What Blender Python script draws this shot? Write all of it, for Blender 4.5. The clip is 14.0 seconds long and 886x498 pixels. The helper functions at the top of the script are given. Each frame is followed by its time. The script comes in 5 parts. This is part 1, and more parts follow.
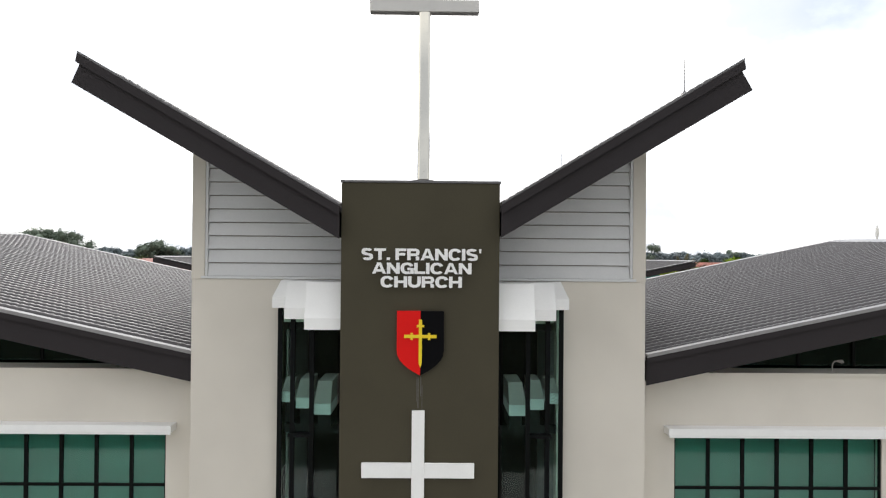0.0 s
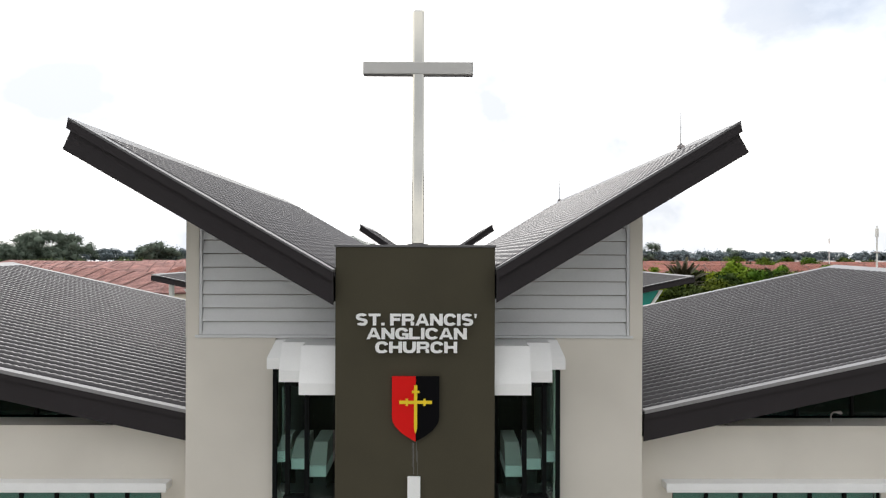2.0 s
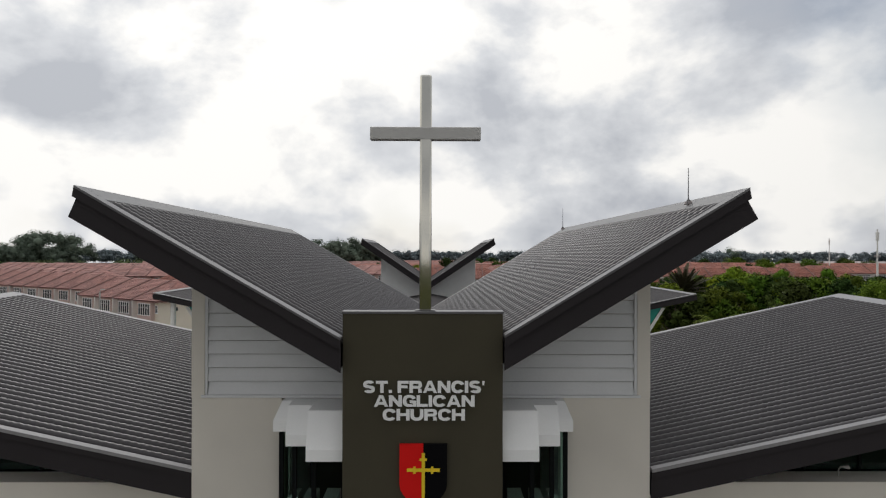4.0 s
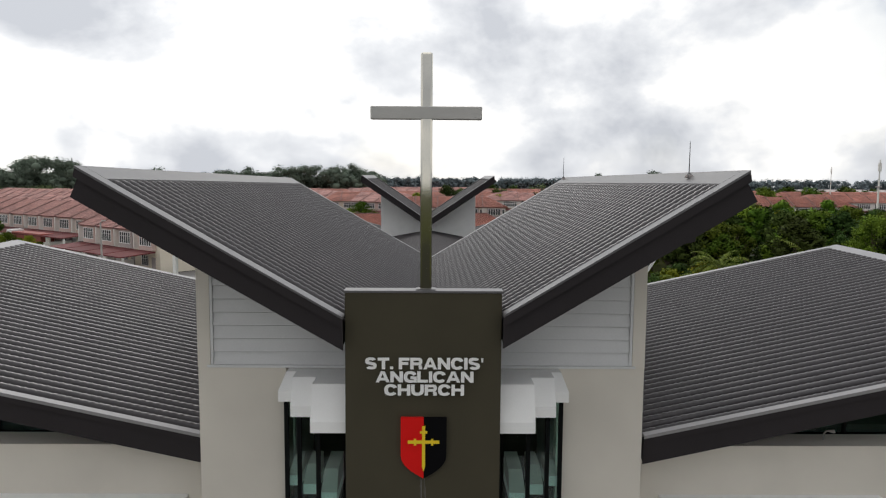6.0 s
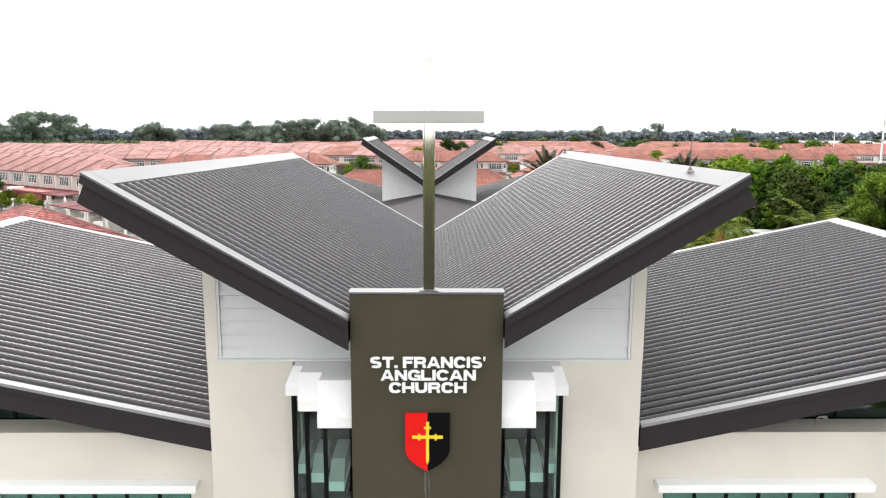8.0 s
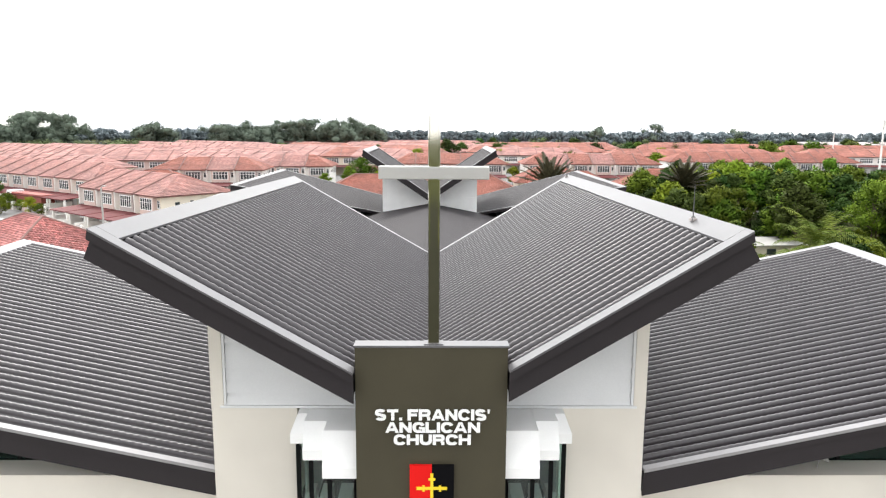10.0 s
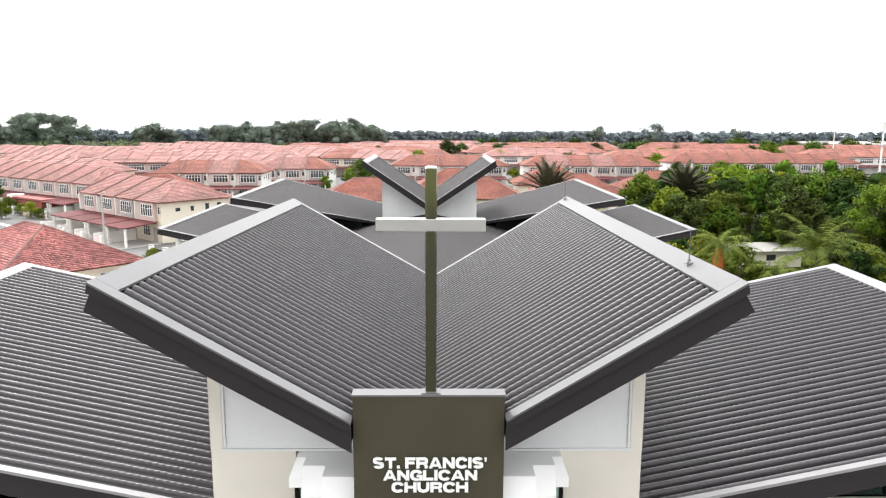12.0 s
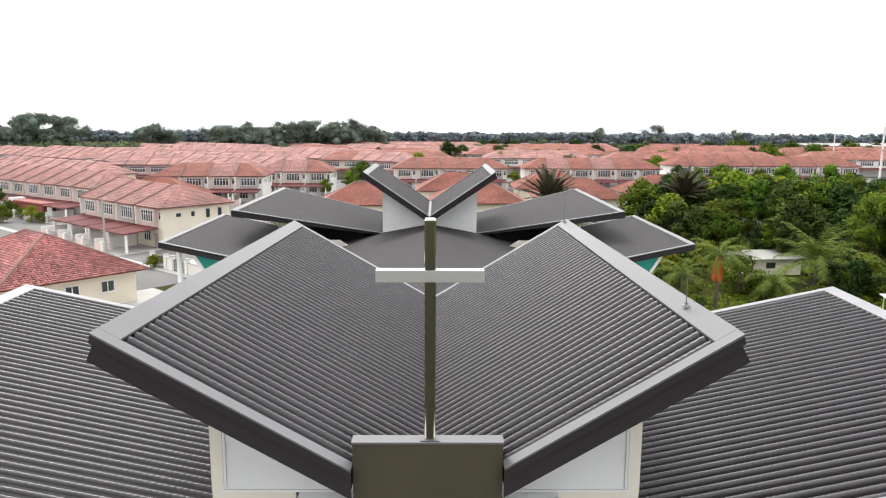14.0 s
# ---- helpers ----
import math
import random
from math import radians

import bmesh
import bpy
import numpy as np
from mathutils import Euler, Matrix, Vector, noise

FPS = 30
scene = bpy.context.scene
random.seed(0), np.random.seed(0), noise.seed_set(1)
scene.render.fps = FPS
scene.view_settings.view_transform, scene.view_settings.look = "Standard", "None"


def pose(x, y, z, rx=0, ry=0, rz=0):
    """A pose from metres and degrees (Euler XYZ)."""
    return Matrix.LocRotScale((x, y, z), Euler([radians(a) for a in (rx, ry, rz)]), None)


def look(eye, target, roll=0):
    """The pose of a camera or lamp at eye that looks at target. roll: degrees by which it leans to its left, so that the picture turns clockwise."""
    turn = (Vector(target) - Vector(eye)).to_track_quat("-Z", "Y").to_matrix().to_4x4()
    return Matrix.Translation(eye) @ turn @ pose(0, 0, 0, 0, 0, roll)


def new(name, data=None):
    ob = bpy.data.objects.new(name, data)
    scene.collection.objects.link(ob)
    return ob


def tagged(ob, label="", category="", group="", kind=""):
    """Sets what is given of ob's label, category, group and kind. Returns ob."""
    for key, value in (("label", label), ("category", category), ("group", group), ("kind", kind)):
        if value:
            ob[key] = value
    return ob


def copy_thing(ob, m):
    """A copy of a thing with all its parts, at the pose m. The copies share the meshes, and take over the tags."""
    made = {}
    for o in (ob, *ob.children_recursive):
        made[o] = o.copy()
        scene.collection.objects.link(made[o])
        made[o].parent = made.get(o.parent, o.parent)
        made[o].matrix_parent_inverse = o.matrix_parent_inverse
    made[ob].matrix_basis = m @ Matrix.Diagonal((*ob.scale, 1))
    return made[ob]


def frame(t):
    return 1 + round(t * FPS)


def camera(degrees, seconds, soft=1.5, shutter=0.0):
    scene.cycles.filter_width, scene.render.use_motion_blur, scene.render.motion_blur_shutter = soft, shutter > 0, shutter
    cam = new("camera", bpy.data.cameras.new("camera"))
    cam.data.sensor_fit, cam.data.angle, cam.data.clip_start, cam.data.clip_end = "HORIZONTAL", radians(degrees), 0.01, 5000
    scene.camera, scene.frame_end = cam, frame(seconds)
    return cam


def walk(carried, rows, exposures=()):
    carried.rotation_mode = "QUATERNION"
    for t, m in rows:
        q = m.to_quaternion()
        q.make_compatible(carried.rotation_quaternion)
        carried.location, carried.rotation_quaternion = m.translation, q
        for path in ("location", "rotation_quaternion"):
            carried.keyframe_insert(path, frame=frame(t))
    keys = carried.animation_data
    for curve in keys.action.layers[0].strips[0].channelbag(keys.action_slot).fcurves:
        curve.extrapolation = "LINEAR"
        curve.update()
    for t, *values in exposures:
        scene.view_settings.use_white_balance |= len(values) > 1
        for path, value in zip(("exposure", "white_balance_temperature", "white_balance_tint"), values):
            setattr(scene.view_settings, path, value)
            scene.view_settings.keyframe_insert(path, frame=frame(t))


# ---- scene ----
cam = camera(62.3, 14.0, soft=1.2)
PATH = [
    (0, (0.282, -13.878, 10.414), (0.303, -11.878, 10.434), 0.5),
    (0.5, (0.314, -13.866, 10.718), (0.335, -11.866, 10.736), 0.4),
    (1, (0.37, -13.859, 11.034), (0.39, -11.859, 11.051), 0.4),
    (1.5, (0.381, -13.827, 11.362), (0.402, -11.828, 11.378), 0.3),
    (2, (0.373, -13.793, 11.686), (0.394, -11.793, 11.698), 0.2),
    (2.5, (0.369, -13.761, 11.999), (0.391, -11.761, 12.01), 0.2),
    (3, (0.327, -13.741, 12.302), (0.349, -11.741, 12.311), 0.1),
    (3.2, (0.302, -13.74, 12.432), (0.324, -11.74, 12.443), 0.2),
    (5.3, (0.175, -13.704, 13.663), (0.196, -11.705, 13.608), 0.1),
    (5.5, (0.181, -13.768, 13.74), (0.202, -11.77, 13.653), 0.2),
    (6, (0.206, -13.805, 14.017), (0.229, -11.814, 13.819), 0.4),
    (6.5, (0.226, -13.841, 14.251), (0.249, -11.863, 13.955), 0.3),
    (7, (0.23, -13.822, 14.504), (0.252, -11.848, 14.178), 0.2),
    (7.5, (0.201, -13.858, 14.745), (0.223, -11.885, 14.418), 0.2),
    (8, (0.165, -13.883, 15.014), (0.186, -11.911, 14.684), 0.2),
    (8.2, (0.119, -13.889, 15.109), (0.143, -11.916, 14.778), 0.4),
    (10.5, (0.049, -13.747, 16.33), (0.072, -11.776, 15.995), 0.3),
    (11, (0.098, -13.751, 16.542), (0.12, -11.779, 16.208), 0.3),
    (11.5, (0.109, -13.701, 16.821), (0.131, -11.729, 16.484), 0.3),
    (12, (0.117, -13.695, 17.112), (0.139, -11.725, 16.772), 0.2),
    (12.5, (0.135, -13.703, 17.336), (0.156, -11.732, 16.996), 0.2),
    (13, (0.121, -13.707, 17.606), (0.142, -11.737, 17.264), 0.2),
    (13.5, (0.117, -13.674, 17.89), (0.138, -11.704, 17.546), 0.2),
    (14, (0.136, -13.674, 18.116), (0.157, -11.703, 17.773), 0.3),
]
EXPOSURES = [(0.0, 0.06), (0.5, 0.24), (1.0, 0.49), (1.5, 0.24), (2.2, -0.28), (3.0, -0.88), (5.5, -1.02), (6.0, -0.66), (6.5, -0.28), (7.0, 0.10), (7.5, 0.68), (8.2, 0.80), (11.0, 0.84), (12.5, 0.76), (14.0, 0.50)]
walk(cam, [(t, look(eye, target, roll)) for t, eye, target, roll in PATH], EXPOSURES)
SKY = 1.5

# ================= world, sun =================
SUN_ELEV, SUN_AZ = radians(50), radians(-20)   # az: 0 = +y (ahead), clockwise to +x
world = bpy.data.worlds.new("sky_world")
scene.world = world
world.use_nodes = True
wn = world.node_tree.nodes
wl = world.node_tree.links
wn.clear()
w_out = wn.new("ShaderNodeOutputWorld")
w_sky = wn.new("ShaderNodeTexSky")
w_sky.sky_type, w_sky.sun_disc = "NISHITA", False
w_sky.sun_elevation, w_sky.sun_rotation = SUN_ELEV, SUN_AZ
w_bg = wn.new("ShaderNodeBackground")
w_bg.inputs["Strength"].default_value = 0.13
wl.new(w_sky.outputs[0], w_bg.inputs["Color"])
# broken cloud sheet over the blue sky
w_tc = wn.new("ShaderNodeTexCoord")
w_map = wn.new("ShaderNodeMapping")
w_map.inputs["Scale"].default_value = (1.0, 1.0, 1.5)
w_map.inputs["Location"].default_value = (0.35, 0.1, 0.2)
wl.new(w_tc.outputs["Generated"], w_map.inputs["Vector"])
w_n1 = wn.new("ShaderNodeTexNoise")
w_n1.inputs["Scale"].default_value = 1.6
w_n1.inputs["Detail"].default_value = 7
w_n1.inputs["Roughness"].default_value = 0.52
w_n2 = wn.new("ShaderNodeTexNoise")
w_n2.inputs["Scale"].default_value = 3.9
w_n2.inputs["Detail"].default_value = 9
w_n2.inputs["Roughness"].default_value = 0.53
w_n2.inputs["Distortion"].default_value = 0.12
for n in (w_n1, w_n2):
    wl.new(w_map.outputs[0], n.inputs["Vector"])
w_cov = wn.new("ShaderNodeValToRGB")
w_cov.color_ramp.elements[0].position, w_cov.color_ramp.elements[1].position = 0.38, 0.50
w_cov.color_ramp.elements[0].color = (0.62, 0.62, 0.62, 1)     # thin veil in the gaps
wl.new(w_n1.outputs["Fac"], w_cov.inputs["Fac"])
w_shade = wn.new("ShaderNodeValToRGB")
w_shade.color_ramp.elements[0].position, w_shade.color_ramp.elements[0].color = 0.39, (0.50, 0.52, 0.56, 1)
w_shade.color_ramp.elements[1].position, w_shade.color_ramp.elements[1].color = 0.56, (1.0, 0.985, 0.955, 1)
w_mid = w_shade.color_ramp.elements.new(0.48)
w_mid.color = (0.70, 0.715, 0.74, 1)
wl.new(w_n2.outputs["Fac"], w_shade.inputs["Fac"])
w_cloud = wn.new("ShaderNodeBackground")
# clouds are brighter towards the veiled sun
w_dot = wn.new("ShaderNodeVectorMath")
w_dot.operation = "DOT_PRODUCT"
w_dot.inputs[1].default_value = (math.sin(SUN_AZ) * math.cos(SUN_ELEV), math.cos(SUN_AZ) * math.cos(SUN_ELEV), math.sin(SUN_ELEV))
wl.new(w_tc.outputs["Generated"], w_dot.inputs[0])
w_glow = wn.new("ShaderNodeMapRange")
w_glow.inputs["From Min"].default_value, w_glow.inputs["From Max"].default_value = -0.2, 1.0
w_glow.inputs["To Min"].default_value, w_glow.inputs["To Max"].default_value = SKY * 0.82, SKY * 1.5
wl.new(w_dot.outputs["Value"], w_glow.inputs["Value"])
wl.new(w_glow.outputs[0], w_cloud.inputs["Strength"])
wl.new(w_shade.outputs[0], w_cloud.inputs["Color"])
w_mix = wn.new("ShaderNodeMixShader")
wl.new(w_cov.outputs[0], w_mix.inputs[0])
wl.new(w_bg.outputs[0], w_mix.inputs[1])
wl.new(w_cloud.outputs[0], w_mix.inputs[2])
wl.new(w_mix.outputs[0], w_out.inputs["Surface"])

sun_data = bpy.data.lights.new("sun", "SUN")
sun_data.energy, sun_data.angle, sun_data.color = 1.4, radians(12), (1.0, 0.97, 0.93)
sun = new("sun", sun_data)
sun_dir = Vector((math.sin(SUN_AZ) * math.cos(SUN_ELEV), math.cos(SUN_AZ) * math.cos(SUN_ELEV), math.sin(SUN_ELEV)))
sun.matrix_world = look(sun_dir * 200, (0, 0, 0))

# ================= materials =================
def mat(name, color, rough=0.7, metal=0.0, var=0.12, scale=1.5, fine=30.0, bump=0.15, dist=0.01, rand=0.0, island=0.0, hue=(0.0, 0.0, 0.0), spec=0.5, tree=0.0):
    """Base colour with stains at one scale and grain at another, and fine relief."""
    m = bpy.data.materials.new(name)
    m.use_nodes = True
    nt = m.node_tree
    n, l = nt.nodes, nt.links
    b = n["Principled BSDF"]
    b.inputs["Roughness"].default_value, b.inputs["Metallic"].default_value = rough, metal
    b.inputs["Specular IOR Level"].default_value = spec
    tc = n.new("ShaderNodeTexCoord")
    big, small = n.new("ShaderNodeTexNoise"), n.new("ShaderNodeTexNoise")
    big.inputs["Scale"].default_value, small.inputs["Scale"].default_value = scale, fine
    big.inputs["Detail"].default_value, small.inputs["Detail"].default_value = 5, 3
    for t in (big, small):
        l.new(tc.outputs["Object"], t.inputs["Vector"])
    add = n.new("ShaderNodeMath")
    add.operation = "MULTIPLY_ADD"
    l.new(small.outputs["Fac"], add.inputs[0])
    add.inputs[1].default_value = 0.45
    l.new(big.outputs["Fac"], add.inputs[2])
    ramp = n.new("ShaderNodeValToRGB")
    ramp.color_ramp.elements[0].position, ramp.color_ramp.elements[1].position = 0.48, 0.95
    lo = [max(0.0, c * (1 - var) - h * 0.5) for c, h in zip(color, hue)]
    hi = [min(1.0, c * (1 + var) + h * 0.5) for c, h in zip(color, hue)]
    ramp.color_ramp.elements[0].color, ramp.color_ramp.elements[1].color = (*lo, 1), (*hi, 1)
    l.new(add.outputs[0], ramp.inputs["Fac"])
    last = ramp.outputs[0]
    if rand or island:
        hs = n.new("ShaderNodeHueSaturation")
        if rand:
            src = n.new("ShaderNodeObjectInfo").outputs["Random"]
        else:
            src = n.new("ShaderNodeNewGeometry").outputs["Random Per Island"]
        amt = rand or island
        mr = n.new("ShaderNodeMapRange")
        mr.inputs["To Min"].default_value, mr.inputs["To Max"].default_value = 1 - amt, 1 + amt
        l.new(src, mr.inputs["Value"])
        l.new(mr.outputs[0], hs.inputs["Value"])
        l.new(last, hs.inputs["Color"])
        last = hs.outputs[0]
    if tree:      # every tree has a tone of its own
        hs = n.new("ShaderNodeHueSaturation")
        own = n.new("ShaderNodeObjectInfo").outputs["Random"]
        for lo_, hi_, slot, k_ in ((1 - tree, 1 + tree, "Value", 1.0), (0.5 - tree * 0.09, 0.5 + tree * 0.06, "Hue", 7.3)):
            fr = n.new("ShaderNodeMath")
            fr.operation = "MULTIPLY"
            fr.inputs[1].default_value = k_
            l.new(own, fr.inputs[0])
            fc = n.new("ShaderNodeMath")
            fc.operation = "FRACT"
            l.new(fr.outputs[0], fc.inputs[0])
            mr = n.new("ShaderNodeMapRange")
            mr.inputs["To Min"].default_value, mr.inputs["To Max"].default_value = lo_, hi_
            l.new(fc.outputs[0], mr.inputs["Value"])
            l.new(mr.outputs[0], hs.inputs[slot])
        l.new(last, hs.inputs["Color"])
        last = hs.outputs[0]
    l.new(last, b.inputs["Base Color"])
    if bump:
        bp = n.new("ShaderNodeBump")
        bp.inputs["Strength"].default_value, bp.inputs["Distance"].default_value = bump, dist
        l.new(add.outputs[0], bp.inputs["Height"])
        l.new(bp.outputs[0], b.inputs["Normal"])
    return m


M = {}
M["paint"] = mat("beige_render", (0.675, 0.635, 0.565), 0.85, var=0.07, scale=0.5, fine=60, bump=0.2, dist=0.004)
M["board"] = mat("pale_grey_board", (0.69, 0.695, 0.70), 0.6, var=0.05, scale=0.8, fine=25, bump=0.1, dist=0.003)
M["white"] = mat("white_paint", (0.86, 0.86, 0.85), 0.6, var=0.04, scale=1.2, fine=40, bump=0.1, dist=0.003)
M["slab"] = mat("dark_grey_panel_paint", (0.058, 0.051, 0.032), 0.7, var=0.10, scale=0.7, fine=40, bump=0.15, dist=0.003, spec=0.25)
M["fascia"] = mat("dark_brown_fascia", (0.024, 0.020, 0.022), 0.6, var=0.12, scale=0.6, fine=30, bump=0.1, dist=0.004, spec=0.25)
M["flash_pale"] = mat("pale_painted_flashing", (0.27, 0.262, 0.265), 0.34, metal=0.1, var=0.08, scale=0.9, fine=12, bump=0.1, dist=0.004)
M["flash"] = mat("galvanised_flashing", (0.118, 0.115, 0.119), 0.36, var=0.08, scale=0.9, fine=12, bump=0.1, dist=0.004, spec=0.55)
M["tile"] = mat("charcoal_concrete_tile", (0.036, 0.030, 0.034), 0.40, var=0.16, scale=2.0, fine=60, bump=0.15, dist=0.003, rand=0.12, spec=0.8)
M["tile_flat"] = mat("charcoal_tile_slope", (0.040, 0.036, 0.038), 0.75, var=0.16, scale=2.0, fine=30, bump=0.3, dist=0.01, spec=0.25)
M["tile_far"] = mat("charcoal_tile_field", (0.036, 0.030, 0.034), 0.40, var=0.16, scale=2.0, fine=60, bump=0.15, dist=0.003, island=0.12, spec=0.8)
flat = M["tile_flat"].node_tree      # ribs of the farther slopes
rib = flat.nodes.new("ShaderNodeTexWave")
rib.bands_direction = "Y"
rib.inputs["Scale"].default_value, rib.inputs["Distortion"].default_value = 0.94, 0.1
rib_tc = flat.nodes.new("ShaderNodeTexCoord")
flat.links.new(rib_tc.outputs["Object"], rib.inputs["Vector"])
rib_bump = flat.nodes.new("ShaderNodeBump")
rib_bump.inputs["Strength"].default_value, rib_bump.inputs["Distance"].default_value = 0.7, 0.05
flat.links.new(rib.outputs["Fac"], rib_bump.inputs["Height"])
flat.links.new(rib_bump.outputs[0], flat.nodes["Principled BSDF"].inputs["Normal"])
M["steel_arm"] = mat("satin_stainless", (0.54, 0.53, 0.51), 0.48, metal=0.85, var=0.04, scale=2.0, fine=90, bump=0.05, dist=0.001)
M["steel"] = mat("brushed_stainless", (0.74, 0.715, 0.64), 0.07, metal=1.0, var=0.04, scale=2.0, fine=90, bump=0.05, dist=0.001)
# Own colour of the window frames; also paints the gap shade at the rear.
M["frame"] = mat("black_frame_and_gap_shade", (0.004, 0.005, 0.005), 0.6, var=0.1, bump=0.0, spec=0.1)
M["red"] = mat("red_enamel", (0.70, 0.006, 0.005), 0.6, var=0.04, bump=0.05, dist=0.001, spec=0.2)
M["black"] = mat("black_enamel", (0.004, 0.004, 0.005), 0.6, var=0.04, bump=0.05, dist=0.001, spec=0.05)
M["yellow"] = mat("yellow_enamel", (0.85, 0.62, 0.02), 0.4, var=0.03, bump=0.05, dist=0.001)
# Near-black stands in for the shade of unlit rooms behind glass.
M["dark"] = mat("unlit_interior_black", (0.012, 0.013, 0.013), 0.8, var=0.2, bump=0.0)
M["concrete"] = mat("concrete", (0.42, 0.41, 0.385), 0.85, var=0.14, scale=0.35, fine=8, bump=0.2, dist=0.01)
# Kept very dark for its reflection in the polished cross post.
M["mirrored_dark"] = mat("dark_reflected_ground", (0.022, 0.022, 0.013), 0.95, var=0.2, scale=0.1, fine=6, bump=0.2, dist=0.01, spec=0.06)
M["teal"] = mat("teal_reflective_glass", (0.015, 0.30, 0.245), 0.3, var=0.15, scale=0.3, fine=1, bump=0.0)
M["asphalt"] = mat("asphalt", (0.16, 0.155, 0.15), 0.9, var=0.15, scale=0.2, fine=10, bump=0.2, dist=0.01)
M["grass"] = mat("rough_grass", (0.040, 0.044, 0.012), 0.95, var=0.35, scale=0.05, fine=0.7, bump=0.4, dist=0.05, hue=(0.02, 0.015, 0.0), spec=0.06)
M["leaf"] = mat("broadleaf", (0.100, 0.160, 0.015), 0.85, var=0.30, scale=0.35, fine=3, bump=0.0, island=0.12, hue=(0.02, 0.02, 0.0), spec=0.12, tree=0.42)
M["leaf_dark"] = mat("dark_broadleaf", (0.042, 0.074, 0.015), 0.85, var=0.30, scale=0.3, fine=3, bump=0.0, island=0.12, spec=0.12, tree=0.42)
M["leaf_light"] = mat("yellow_green_leaf", (0.19, 0.24, 0.018), 0.85, var=0.25, scale=0.4, fine=3, bump=0.0, island=0.15, hue=(0.03, 0.01, 0.0), spec=0.12, tree=0.42)
# Haze is mixed into this leaf colour: greyer than the near trees.
M["leaf_far"] = mat("haze_greyed_forest", (0.125, 0.158, 0.120), 0.85, var=0.30, scale=0.03, fine=0.3, bump=0.0, island=0.10, spec=0.12)
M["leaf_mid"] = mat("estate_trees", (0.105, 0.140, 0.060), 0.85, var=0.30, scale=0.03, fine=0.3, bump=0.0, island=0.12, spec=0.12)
# Aerial haze put into the base colour as a pale blue-grey.
M["leaf_hill"] = mat("haze_tinted_forest", (0.155, 0.188, 0.200), 0.85, var=0.10, scale=0.01, fine=0.1, bump=0.0, island=0.08, spec=0.12)
M["dry"] = mat("dead_palm_frond", (0.062, 0.056, 0.027), 0.8, var=0.25, scale=1, fine=6, bump=0.0, island=0.25)
M["palm"] = mat("palm_leaflet", (0.112, 0.148, 0.026), 0.8, var=0.3, scale=0.5, fine=4, bump=0.0, island=0.35, hue=(0.05, 0.02, 0.0), spec=0.1)
M["orange"] = mat("orange_dry_frond", (0.55, 0.15, 0.03), 0.8, var=0.25, scale=1, fine=6, bump=0.0, island=0.25)
M["bark"] = mat("bark", (0.13, 0.10, 0.075), 0.9, var=0.25, scale=2, fine=14, bump=0.5, dist=0.03)
M["cream"] = mat("cream_house_wall", (0.84, 0.765, 0.635), 0.85, var=0.06, scale=0.4, fine=12, bump=0.1, dist=0.005)
M["pale"] = mat("off_white_house_wall", (0.86, 0.84, 0.80), 0.85, var=0.07, scale=0.4, fine=12, bump=0.1, dist=0.005)
M["pinkwall"] = mat("pale_pink_house_wall", (0.66, 0.52, 0.47), 0.85, var=0.07, scale=0.4, fine=12, bump=0.1, dist=0.005)
M["greywall"] = mat("grey_house_wall", (0.46, 0.41, 0.395), 0.85, var=0.08, scale=0.4, fine=12, bump=0.1, dist=0.005)
M["porch"] = mat("maroon_porch_sheet", (0.125, 0.034, 0.034), 0.6, var=0.2, scale=0.5, fine=6, bump=0.1, dist=0.005, rand=0.15, spec=0.12)
M["redbox"] = mat("faded_red_container", (0.30, 0.075, 0.06), 0.6, var=0.12, scale=0.5, fine=6, bump=0.1, dist=0.005)
M["rubber"] = mat("black_rubber", (0.02, 0.02, 0.02), 0.8, var=0.1, bump=0.0)


def roof_tile_mat(name, color, rand):
    """Terracotta tiles: courses down the slope and rolls across it, as relief."""
    m = mat(name, color, 0.75, var=0.24, scale=0.25, fine=2.2, bump=0.0, island=rand, hue=(0.07, 0.02, 0.01))
    n, l = m.node_tree.nodes, m.node_tree.links
    b = n["Principled BSDF"]
    tc = n.new("ShaderNodeTexCoord")
    w1, w2 = n.new("ShaderNodeTexWave"), n.new("ShaderNodeTexWave")
    w1.bands_direction, w1.wave_profile = "Z", "SAW"
    w1.inputs["Scale"].default_value = 1.75
    w2.bands_direction = "X"
    w2.inputs["Scale"].default_value = 1.05
    for w in (w1, w2):
        w.inputs["Distortion"].default_value = 0.15
        l.new(tc.outputs["Object"], w.inputs["Vector"])
    mul = n.new("ShaderNodeMath")
    mul.operation = "MULTIPLY_ADD"
    l.new(w2.outputs["Fac"], mul.inputs[0])
    mul.inputs[1].default_value = 0.5
    l.new(w1.outputs["Fac"], mul.inputs[2])
    bp = n.new("ShaderNodeBump")
    bp.inputs["Strength"].default_value, bp.inputs["Distance"].default_value = 0.8, 0.05
    l.new(mul.outputs[0], bp.inputs["Height"])
    l.new(bp.outputs[0], b.inputs["Normal"])
    return m


M["terracotta"] = roof_tile_mat("terracotta_tile", (0.375, 0.190, 0.166), 0.18)
M["terracotta_orange"] = roof_tile_mat("orange_terracotta_tile", (0.325, 0.125, 0.092), 0.16)
M["terracotta_red"] = roof_tile_mat("weathered_red_tile", (0.345, 0.130, 0.118), 0.40)
M["seam"] = mat("roof_party_ridge", (0.21, 0.115, 0.10), 0.8, var=0.2, scale=1, fine=8, bump=0.1)


